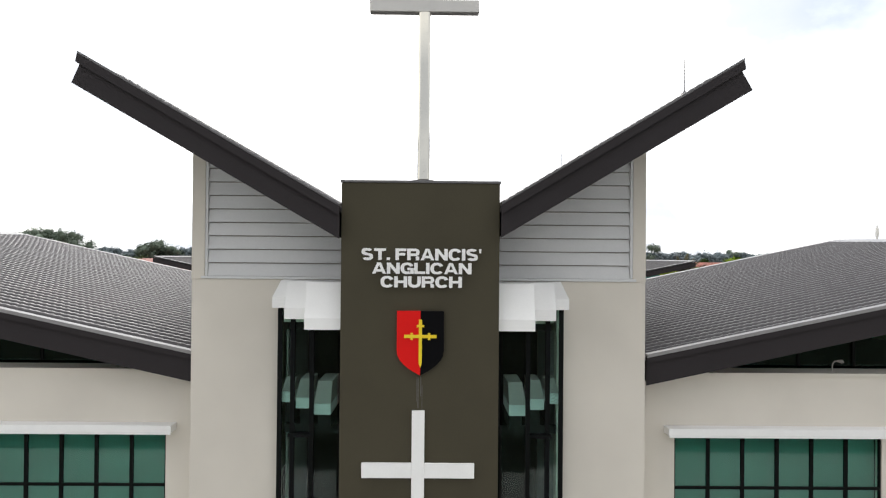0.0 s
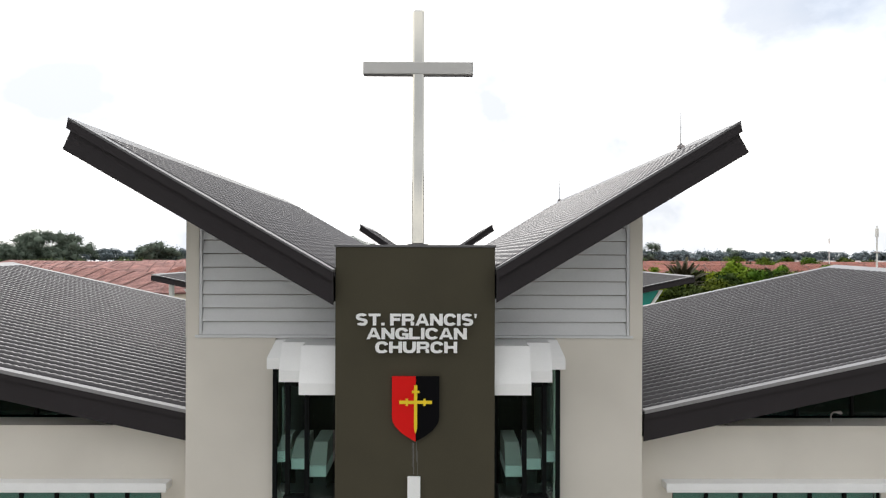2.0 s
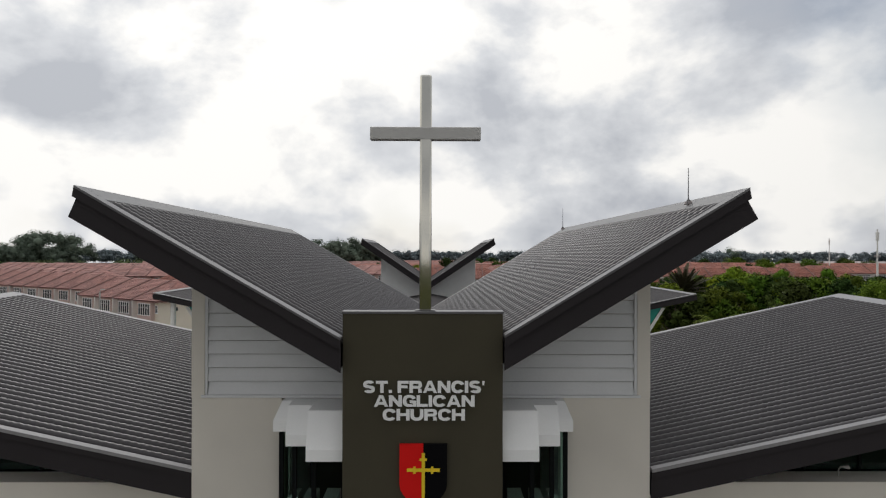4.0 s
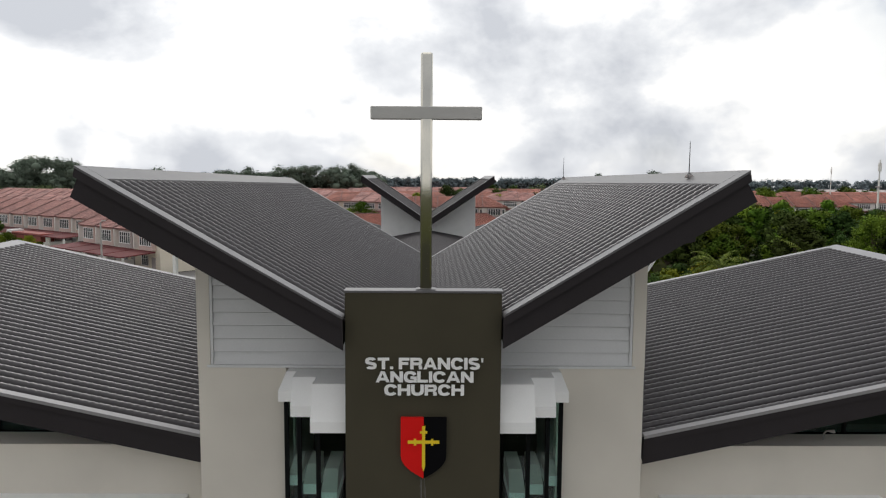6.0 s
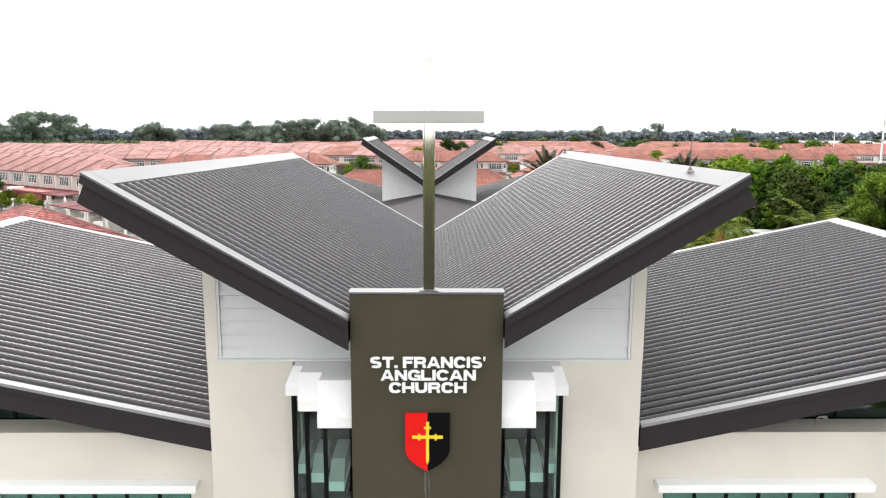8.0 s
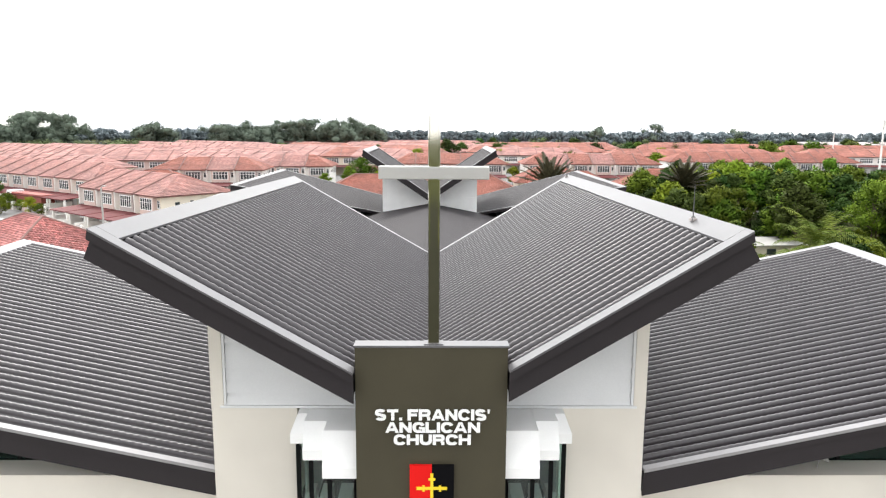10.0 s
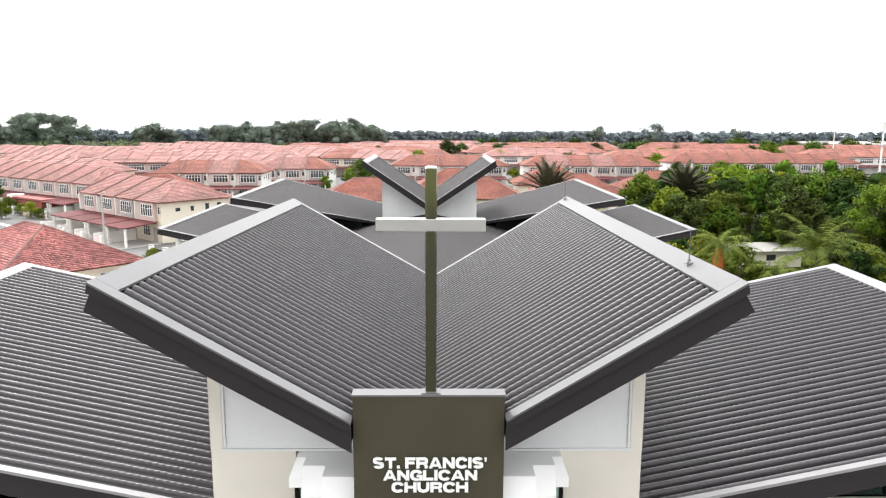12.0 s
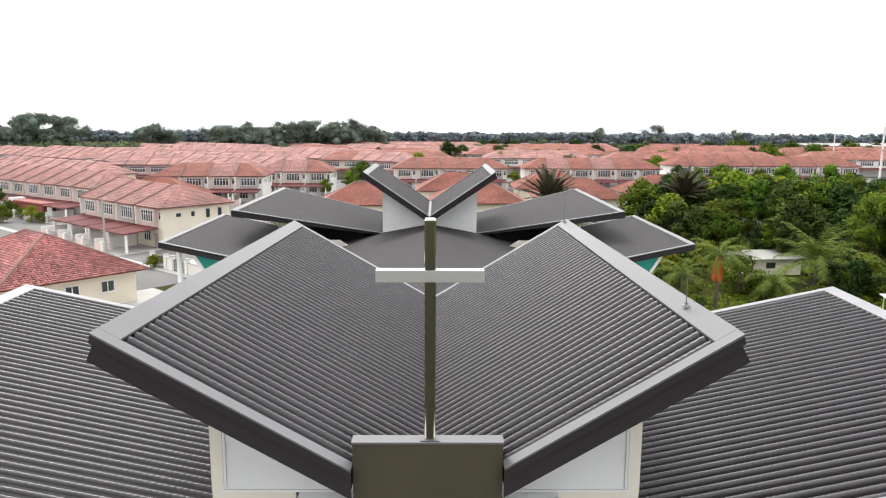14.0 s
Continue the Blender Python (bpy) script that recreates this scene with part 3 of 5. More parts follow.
sign = thing("sign_lettering", "raised white capital letters on the dark sign wall", "sign letters", at=(0, 0, 9.8))


def stroke_bar(bm, x0, y0, x1, y1, x2, y2, x3, y3):
    """A straight limb of a letter from its four corners, as a raised block."""
    q = [(x0, y0), (x1, y1), (x2, y2), (x3, y3)]
    if sum(a[0] * b[1] - b[0] * a[1] for a, b in zip(q, q[1:] + q[:1])) < 0:
        q = q[::-1]
    hexa(bm, [(x, 0.0, y) for x, y in q] + [(x, -1.0, y) for x, y in q])


def stroke_arc(bm, cx, cy, rx, ry, tx, ty, a0, a1, power=2.4):
    """A curved limb: part of a squarish ring, its stroke tx wide at the sides and ty at top and foot."""
    n = max(4, int(abs(a1 - a0) / 11))
    rim = []
    for i in range(n + 1):
        a = radians(a0 + (a1 - a0) * i / n)
        c, d = math.cos(a), math.sin(a)
        c, d = math.copysign(abs(c) ** (2 / power), c), math.copysign(abs(d) ** (2 / power), d)
        rim.append(((cx + rx * c, cy + ry * d), (cx + (rx - tx) * c, cy + (ry - ty) * d)))
    for (a, b), (e, f) in zip(rim, rim[1:]):
        stroke_bar(bm, *a, *e, *f, *b)


def glyph(ch):
    """Bold extended grotesque capital, 1 high; returns its bmesh and its width."""
    bm = bmesh.new()
    V, H = 0.315, 0.225         # weight of upright and level limbs
    up = lambda x, y0=0.0, y1=1.0: stroke_bar(bm, x, y0, x + V, y0, x + V, y1, x, y1)
    bar = lambda x0, x1, y: stroke_bar(bm, x0, y, x1, y, x1, y + H, x0, y + H)
    w = 1.16
    if ch == "T":
        w = 1.08
        bar(0, w, 1 - H), up((w - V) / 2, 0, 1 - H)
    elif ch == ".":
        w = 0.30
        bar(0, w, 0)
    elif ch == "'":
        w = 0.24
        stroke_bar(bm, 0.05, 0.64, 0.19, 0.64, w, 1.0, 0, 1.0)
    elif ch == "I":
        w = V
        up(0)
    elif ch in "FL":
        w = 1.0
        up(0)
        if ch == "L":
            bar(V, w, 0)
        else:
            bar(V, w, 1 - H), bar(V, w - 0.10, 0.395)
    elif ch == "H":
        up(0), up(w - V), bar(V, w - V, 0.395)
    elif ch == "N":
        up(0), up(w - V)
        stroke_bar(bm, V, 1.0, V, 0.60, w - V, 0.0, w - V, 0.40)
    elif ch == "A":
        w = 1.26
        stroke_bar(bm, 0, 0, 0.30, 0, 0.63, 0.80, 0.46, 1.0)
        stroke_bar(bm, w, 0, w - 0.30, 0, 0.63, 0.80, w - 0.46, 1.0)
        stroke_bar(bm, 0.46, 1.0, 0.63, 0.80, w - 0.46, 1.0, 0.63, 1.002)
        stroke_bar(bm, 0.374, 0.18, w - 0.374, 0.18, w - 0.463, 0.395, 0.463, 0.395)
    elif ch == "U":
        up(0, 0.46), up(w - V, 0.46)
        stroke_arc(bm, w / 2, 0.47, w / 2, 0.485, V, H + 0.02, 180, 360)
    elif ch == "R":
        up(0), bar(V, 0.78, 1 - H), bar(V, 0.78, 0.36)
        stroke_arc(bm, 0.78, 0.68, 0.36, 0.32, V, H, -90, 90, 2.2)
        stroke_arc(bm, 0.74, 0.19, 0.38, 0.17, V, 0.16, 0, 80, 2.6)
        up(1.12 - V, 0.0, 0.19)
    elif ch in "CG":
        w = 1.16
        stroke_arc(bm, 0.60, 0.5, 0.60, 0.52, V + 0.01, H, 24, 324 if ch == "C" else 300)
        if ch == "G":
            up(w - V + 0.04, 0.0, 0.52), bar(0.62, w - V + 0.05, 0.33)
    elif ch == "S":
        w = 1.10
        stroke_arc(bm, 0.52, 0.715, 0.50, 0.305, V, H, 24, 270)
        stroke_arc(bm, 0.58, 0.285, 0.50, 0.305, V, H, 90, -156)
        bar(0.515, 0.585, 0.388)
    return bm, w


for text, xa, xb, za, zb in (("ST. FRANCIS'", -1.11, 1.155, 10.335, 10.555), ("ANGLICAN", -0.905, 0.968, 10.078, 10.288), ("CHURCH", -0.743, 0.788, 9.822, 10.032)):
    glyphs = [(None, 0.36) if ch == " " else glyph(ch) for ch in text]
    gap = 0.075
    sx = (xb - xa) / (sum(w for _, w in glyphs) + gap * (len(glyphs) - 1))
    x = xa
    for bm, w in glyphs:
        if bm:
            bmesh.ops.transform(bm, matrix=Matrix.Translation((x, -0.045, za - 9.8)) @ Matrix.Diagonal((sx, 0.035, zb - za, 1)), verts=bm.verts[:])
            part("letter", bm, M["white"], sign)
        x += (w + gap) * sx

shield = thing("shield_emblem", "red and black shield with a yellow cross on it", "emblem", at=(0.016, 0, 8.17))
def shield_half(s, y0, y1):
    pts = [(0, 1.21), (s * 0.443, 1.21)] + [(s * 0.443 * (1 - t ** 2.1), 0.46 * (1 - t)) for t in (0.0, 0.2, 0.4, 0.55, 0.7, 0.82, 0.92)] + [(0, 0)]
    return extrude([(x, y0, z) for x, z in pts], (0, y1 - y0, 0))
part("shield_field", shield_half(-1, -0.075, -0.005), M["red"], shield, "red half")
part("shield_field", shield_half(1, -0.075, -0.005), M["black"], shield, "black half")
bm = extrude([(-0.03, -0.10, 1.05), (0.03, -0.10, 1.05), (0.03, -0.10, 0.24), (0, -0.10, 0.15), (-0.03, -0.10, 0.24)], (0, 0.02, 0))
part("upright", bm, M["yellow"], shield, "yellow upright")
part("crossbar", box(-0.305, 0.305, -0.103, -0.083, 0.705, 0.765), M["yellow"], shield, "yellow crossbar")
for x, z, w, h in ((0, 0.93, 0.07, 0.022), (-0.165, 0.735, 0.022, 0.065), (0.165, 0.735, 0.022, 0.065)):
    part("finial_bar", box(x - w, x + w, -0.106, -0.086, z - h, z + h), M["yellow"], shield)

wcross = thing("wall_cross", "large white cross fixed to the dark sign wall", "cross", at=(-0.012, 0, 3.6))
part("upright", box(-0.12, 0.12, -0.085, -0.005, 0, 3.905, bevel=0.006), M["white"], wcross)
part("arm", box(-1.06, -0.122, -0.085, -0.005, 2.645, 2.92, bevel=0.006), M["white"], wcross)
part("arm", box(0.122, 1.06, -0.085, -0.005, 2.645, 2.92, bevel=0.006), M["white"], wcross)

rcross = thing("roof_cross", "tall polished steel cross standing on the sign wall", "cross", at=(0.042, 0.16, 11.845))
part("post", box(-0.114, 0.114, -0.10, 0.10, 0, 4.46, bevel=0.040), M["steel"], rcross)
part("arm", box(-1.05, 1.04, -0.104, 0.104, 3.225, 3.47, bevel=0.018), M["steel_arm"], rcross)
part("base_plate", box(-0.19, 0.19, -0.14, 0.14, 0, 0.02), M["flash"], rcross)

# ================= side wings =================
WX0, WX1, WF, WR = 4.86, 17.05, 1.90, 16.65


def zw(x, y):
    return 8.28 + 0.214 * (abs(x) - 4.83) + 0.0205 * (y - 1.9)


for s in (-1, 1):
    wing = thing("side_wing", "beige rendered church side wing with a ribbon window", "church wing", group="side wings")
    wt = 7.79
    wa, wb = 5.70, 10.40
    y0, y1 = 2.60, 2.85
    for nm, xa, xb, za, zb in (("pier", 4.90, wa, 0, wt), ("apron", wa, wb, 0, 1.75), ("lintel", wa, wb, 6.41, wt), ("pier", wb, 15.9, 0, wt)):
        part(nm, box(s * xa, s * xb, y0, y1, za, zb), M["paint"], wing)
    part("wall_ledge", box(s * 4.90, s * 15.95, y0 - 0.05, y1 + 0.5, wt, wt + 0.06), M["paint"], wing)
    part("end_wall", extrude([(s * 15.9, 2.86, 0), (s * 15.9, 15.3, 0), (s * 15.9, 15.3, zw(15.9, 15.3) - 0.6), (s * 15.9, 2.86, zw(15.9, 2.86) - 0.6)], (-s * 0.25, 0, 0)), M["paint"], wing)
    part("back_wall", extrude([(s * 4.9, 15.0, 0), (s * 15.6, 15.0, 0), (s * 15.6, 15.0, zw(15.6, 15) - 0.55), (s * 4.9, 15.0, zw(4.9, 15) - 0.55)], (0, 0.25, 0)), M["paint"], wing)
    # Floor and ceiling are near-black to paint the unlit wing interior.
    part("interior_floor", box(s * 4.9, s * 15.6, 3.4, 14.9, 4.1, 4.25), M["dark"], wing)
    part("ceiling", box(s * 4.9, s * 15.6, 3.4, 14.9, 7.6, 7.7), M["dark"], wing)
    # clerestory between the wall head and the soffit
    cg = part("clerestory_glass", extrude([(s * 5.2, 3.30, 7.92), (s * 15.6, 3.30, 7.92), (s * 15.6, 3.30, zw(15.6, 3.3) - 0.58), (s * 5.2, 3.30, zw(5.2, 3.3) - 0.55)], (0, 0.012, 0)), M["glass"], wing, "green clerestory glass")
    cg.visible_shadow = False
    for i in range(8):
        xx = 6.2 + 1.3 * i
        part("clerestory_bar", box(s * xx, s * (xx + 0.06), 3.25, 3.29, 7.92, zw(xx, 3.3) - 0.6), M["frame"], wing)
    ledge = thing("window_hood", "thin white hood slab over the ribbon window", "window hood", group="window hoods")
    part("hood_slab", box(s * (wa - 0.24), s * (wb + 0.24), y0 - 0.36, y0 - 0.003, 6.50, 6.66, bevel=0.01), M["white"], ledge)
    part("drip_edge", box(s * (wa - 0.22), s * (wb + 0.22), y0 - 0.35, y0 - 0.30, 6.46, 6.498), M["white"], ledge)
    win = thing("ribbon_window", "green tinted glass window in black frames", "window", group="ribbon windows")
    n, rws = 6, 4
    pw, ph = (wb - wa) / n, (6.40 - 1.76) / rws
    for i in range(n + 1):
        xx = wa + pw * i
        part("mullion", box(s * (xx - 0.035), s * (xx + 0.035), y0 + 0.04, y0 + 0.12, 1.76, 6.40), M["frame"], win)
    for j in range(rws + 1):
        zz = 1.76 + ph * j
        part("transom", box(s * wa, s * wb, y0 + 0.045, y0 + 0.115, zz - 0.03, zz + 0.03), M["frame"], win)
    for i in range(n):
        for j in range(rws):
            g = part("pane", box(s * (wa + pw * i + 0.03), s * (wa + pw * (i + 1) - 0.03), y0 + 0.075, y0 + 0.085, 1.76 + ph * j + 0.03, 1.76 + ph * (j + 1) - 0.03), M["glass"], win, "green tinted glass")
            g.visible_shadow = False
    bl = thing("roller_blind", "pale drawn blind behind the green window", "blind", group="blinds")
    part("blind_cloth", box(s * wa, s * wb, y0 + 0.30, y0 + 0.31, 1.9, 6.40), M["blind_grey"], bl)

    roof = thing("wing_roof", "low charcoal tiled roof rising outwards from the tower", "roof", group="wing roofs")
    P = lambda x, y, d=0.0: (s * x, y, zw(x, y) + d)
    part("deck", slab8(ccw([P(WX0, WF + 0.05, -0.1), P(WX1, WF + 0.05, -0.1), P(WX1, WR - 0.05, -0.1), P(WX0, WR - 0.05, -0.1)]), 0.44), M["fascia"], roof, "dark brown deck and soffit")
    for yy, d in ((WF + 0.05, -0.05), (WR - 0.05, 0.05)):
        part("fascia_board", extrude([P(WX0, yy, -0.13), P(WX1 + 0.05, yy, -0.13), P(WX1 + 0.12, yy, -0.56), P(WX0, yy, -0.62)], (0, d, 0)), M["fascia"], roof)
        part("fascia_cap", extrude([P(WX0, yy, 0.02), P(WX1 + 0.05, yy, 0.02), P(WX1 + 0.05, yy, -0.14), P(WX0, yy, -0.14)], (0, d * 2.2, 0)), M["fascia"], roof)
    for nm, xa, xb, ya, yb in (("front_flashing", WX0, WX1 + 0.06, WF - 0.07, WF + 0.13), ("outer_flashing", WX1 - 0.45, WX1 + 0.06, WF + 0.14, WR - 0.24), ("rear_flashing", WX0, WX1 + 0.06, WR - 0.23, WR + 0.06)):
        part(nm, slab8(ccw([P(xa, ya, 0.06), P(xb, ya, 0.06), P(xb, yb, 0.06), P(xa, yb, 0.06)]), 0.075), M["flash_pale"], roof, "pale galvanised flashing")
    th = math.atan(0.214)
    if s > 0:
        m = basis(P(WX0, WF + 0.14, -0.04), (math.cos(th), 0, math.sin(th)), (0, 1, 0.0205))
    else:
        m = basis(P(WX0, WR - 0.24, -0.04), (-math.cos(th), 0, math.sin(th)), (0, -1, -0.0205))
    tile_field(roof, m, (WX1 - 0.46 - WX0) / math.cos(th), WR - WF - 0.38, 300, s < 0)

# ================= rear of the church =================
XB = -0.42
FOOT = -2.355      # ground level before the rear block is set in place
REAR = Matrix.Translation((0.014, -1.617, 2.077)) @ Matrix.Diagonal((0.882, 0.882, 0.882, 1))
rear_block = []


def rear_thing(name, label, category, at=(0, 0, 0), group=""):
    ob = thing(name, label, category, at=at, group=group)
    rear_block.append(ob)
    return ob


hall = rear_thing("rear_hall", "low hall with a shallow grey gable roof behind the front tower", "church hall")
part("wall", box(XB - 9.2, XB + 9.2, 18.2, 60, FOOT, 6.3), M["paint"], hall)
for s in (-1, 1):
    c = ccw([(XB, 18.0, 8.35), (XB + s * 9.8, 18.0, 6.50), (XB + s * 9.8, 60, 6.50), (XB, 60, 8.35)])
    part("roof_slope", slab8(c, 0.3), M["tile_flat"], hall, "charcoal tiled slope")
    part("eave_flashing", slab8(ccw([(XB + s * 9.55, 18.0, 6.60), (XB + s * 9.85, 18.0, 6.54), (XB + s * 9.85, 60, 6.54), (XB + s * 9.55, 60, 6.60)]), 0.03), M["flash"], hall)
part("ridge_cap", box(XB - 0.12, XB + 0.12, 18, 60, 8.37, 8.44), M["tile_flat"], hall)

rtower = rear_thing("rear_tower", "pale rendered tower at the far end of the church", "church tower", at=(XB, 57.0, 0))
part("wall", extrude([(-4.55, 0, FOOT), (4.55, 0, FOOT), (4.55, 0, 11.84), (0, 0, 8.84), (-4.55, 0, 11.84)], (0, 10, 0)), M["white"], rtower)
for s in (-1, 1):
    for i in range(17):
        zz = 6.4 + 0.285 * i
        xi = max(0.05, (zz - 8.79) / 0.66)
        if xi < 4.3:
            part("cladding_board", box(s * xi, s * 4.50, -0.03, -0.003, zz, zz + 0.26), M["white"], rtower)
rear_block.append(butterfly("rear_butterfly_roof", XB, 54.5, 68.5, 9.34, ((6.1, 13.46), (6.1, 13.49)), "far V-shaped charcoal roof with pale flashing", False, 0, 0.03))

for s in (-1, 1):
    for nm, lab, xa, za, xb, zb, ya, yb in (
            ("rear_wing_roof", "shallow charcoal wing roof beside the rear tower", 4.62, 8.92, 16.15, 10.95, 46.0, 67.0),
            ("side_aisle_roof", "low charcoal roof over the green glazed side aisle", 8.5, 6.85, 19.95, 9.27, 40.0, 57.0)):
        r = rear_thing(nm, lab, "roof", group=nm.replace("_", " ") + "s")
        # inner edge: the wing springs from the foot of the rear tower
        wing_ = nm == "rear_wing_roof"
        fi, bi = ((xa, 57.0, 7.42), (xa, 72.0, 7.42)) if wing_ else ((xa, ya, za), (xa, yb, za))
        fo, bo = (xb, ya, zb), (xb, yb, zb)
        fi, fo, bo, bi = [Vector((XB + s * p[0], p[1], p[2])) for p in (fi, fo, bo, bi)]
        eu, ev = 0.35 / (xb - xa), 0.3 / (yb - ya)
        Q = lambda u, v, d=0.0: tuple(fi.lerp(fo, u).lerp(bi.lerp(bo, u), v) + Vector((0, 0, d)))
        thin = 0.12 if wing_ else 0.36
        top4 = ccw([Q(0, 0, -0.07), Q(1, 0, -0.07), Q(1, 1, -0.07), Q(0, 1, -0.07)])
        part("deck", hexa(bmesh.new(), [(x, y, z - ((0.45 if wing_ else 0.36) if abs(x - XB) > xb - 0.1 else thin)) for x, y, z in top4] + top4), M["fascia"], r, "dark brown fascia and soffit")
        part("tile_field", slab8(ccw([Q(0, ev), Q(1 - eu, ev), Q(1 - eu, 1 - ev), Q(0, 1 - ev)]), 0.05), M["tile_flat"], r)
        for n2, u0, u1, v0, v1 in (("front_flashing", 0, 1, -0.1 * ev, ev), ("outer_flashing", 1 - eu, 1, ev + 0.001, 1 - ev - 0.001), ("rear_flashing", 0, 1, 1 - ev, 1 + 0.1 * ev)):
            part(n2, slab8(ccw([Q(u0, v0, 0.04), Q(u1, v0, 0.04), Q(u1, v1, 0.04), Q(u0, v1, 0.04)]), 0.04), M["flash"], r, "pale galvanised flashing")
    aisle = rear_thing("side_aisle", "beige side aisle with sloping green glass", "church aisle", group="side aisles")
    part("wall", box(XB + s * 9.3, XB + s * 16.4, 41.6, 56, FOOT, 6.0), M["paint"], aisle)
    if s < 0:
        part("post", tube([(XB + s * 18.9, 41.3, FOOT), (XB + s * 18.9, 41.3, 8.6)], [0.2, 0.2], 12), M["white"], aisle)
        part("post", tube([(XB + s * 18.9, 48.3, FOOT), (XB + s * 18.9, 48.3, 8.6)], [0.2, 0.2], 12), M["white"], aisle)
    part("glazing", extrude([(XB + s * 9.5, 40.9, 5.2), (XB + s * 15.9, 40.9, 5.6), (XB + s * 17.6, 40.9, 8.22), (XB + s * 9.5, 40.9, 6.5)], (0, 13, 0)), M["teal"], aisle, "green glass set on a slant")
    part("slant_frame", extrude([(XB + s * 15.85, 40.82, 5.4), (XB + s * 16.1, 40.82, 5.4), (XB + s * 17.85, 40.82, 8.2), (XB + s * 17.6, 40.82, 8.2)], (0, 0.07, 0)), M["white"], aisle)
    # This wall is coloured black to paint the shade under the wing roof.
    upper = rear_thing("upper_aisle", "wall painted black for the shade below the rear wing roof", "church wall", group="upper aisles")
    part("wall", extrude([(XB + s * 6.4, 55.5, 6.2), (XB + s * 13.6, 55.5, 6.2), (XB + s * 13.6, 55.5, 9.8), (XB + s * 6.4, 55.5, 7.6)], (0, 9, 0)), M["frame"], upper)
    part("gap_sill", extrude([(XB + s * 7.4, 52.6, 6.95), (XB + s * 9.7, 52.6, 6.48), (XB + s * 9.9, 52.6, 7.4), (XB + s * 8.2, 52.6, 7.45)], (0, 0.14, 0)), M["paint"], upper, "pale sill under the roof")
    part("slant_frame", extrude([(XB + s * 13.9, 55.42, 7.6), (XB + s * 14.1, 55.42, 7.6), (XB + s * 15.2, 55.42, 10.1), (XB + s * 15.0, 55.42, 10.1)], (0, 0.07, 0)), M["white"], upper)

for ob in rear_block:
    ob.matrix_basis = REAR @ ob.matrix_basis

# lightning rods on the raised roof edges
for x, y, h in ((5.78, 2.30, 0.80), (5.62, 17.2, 0.9)):
    rod = thing("lightning_rod", "thin metal lightning rod on the roof flashing", "lightning rod", at=(x, y, 10.43 + 3.615 / 5.97 * x + 0.085), group="lightning rods")
    part("rod", tube([(0, 0, 0), (0, 0, h)], [0.014, 0.007], 6), M["flash"], rod)
    for a in range(3):
        part("foot", tube([(0.11 * math.cos(a * 2.1), 0.11 * math.sin(a * 2.1), 0.0), (0, 0, 0.12)], [0.012, 0.012], 5), M["flash"], rod)
    part("base_block", box(-0.07, 0.07, -0.05, 0.05, 0.0, 0.07, bevel=0.008), M["greywall"], rod, "pale concrete block")

# small goose-neck lamp on the wing's wall head
gl = thing("gooseneck_lamp", "small pale goose-neck lamp on the wall ledge", "wall lamp", at=(9.45, 2.95, 7.85))
gl.scale = (0.75, 0.75, 0.75)
part("stem", tube([(0, 0, 0), (0.02, 0, 0.22), (0.08, -0.02, 0.30), (0.18, -0.04, 0.31)], [0.022] * 4, 6), M["concrete"], gl)
part("shade", tube([(0.14, -0.04, 0.31), (0.28, -0.05, 0.30), (0.30, -0.05, 0.26)], [0.03, 0.06, 0.05], 8), M["concrete"], gl)

# rain streaks below the shield
streak = thing("rain_streak", "thin pale rain streaks below the shield", "stain", at=(0.01, 0, 7.52))
for x, za, zb, w in ((-0.03, 0.02, 0.60, 0.006), (0.02, 0.25, 0.63, 0.004), (-0.055, 0.15, 0.62, 0.003), (0.045, 0.0, 0.45, 0.003)):
    part("drip", box(x - w, x + w, -0.003, -0.0005, za, zb), M["asphalt"], streak)
# ================= terrace houses =================
HW, HD, EAVE, RIDGE = 6.0, 11.0, 5.9, 8.5


def course_face(bm, lower, upper, n, step, tile=0.5, roll=0.9):
    """Courses of tiles from the eave edge (lower, two points) to the ridge edge (upper), each lapping the one above."""
    a, b = Vector(lower[0]), Vector(lower[1])
    c, d = Vector(upper[1]), Vector(upper[0])
    nor = (b - a).cross((c + d) / 2 - a).normalized() * step
    for i in range(n):
        f0, f1 = i / n, (i + 1) / n
        p = [a.lerp(d, f0) + nor, b.lerp(c, f0) + nor, b.lerp(c, f1), a.lerp(d, f1)]
        m = max(1, round((p[1] - p[0]).length / tile))
        for k in range(m):
            g0, g1, off = k / m, (k + 1) / m, nor * ((i * 7 + k * 5) % 3) * 0.12
            q = [p[0].lerp(p[1], g0) + off, p[0].lerp(p[1], g1) + off, p[3].lerp(p[2], g1), p[3].lerp(p[2], g0)]
            mid0, mid1 = (q[0] + q[1]) / 2 + nor * roll, (q[2] + q[3]) / 2 + nor * roll
            low = [bm.verts.new(x) for x in (q[0], mid0, q[1])]
            if (q[2] - q[3]).length > 1e-4:
                top = [bm.verts.new(x) for x in (q[3], mid1, q[2])]
                bm.faces.new((low[0], low[1], top[1], top[0]))
                bm.faces.new((low[1], low[2], top[2], top[1]))
            else:
                bm.faces.new((*low, bm.verts.new(q[2])))
            lip = [bm.verts.new(x - nor * 1.3) for x in (q[0], q[1])]
            bm.faces.new((lip[0], lip[1], low[2], low[1], low[0]))


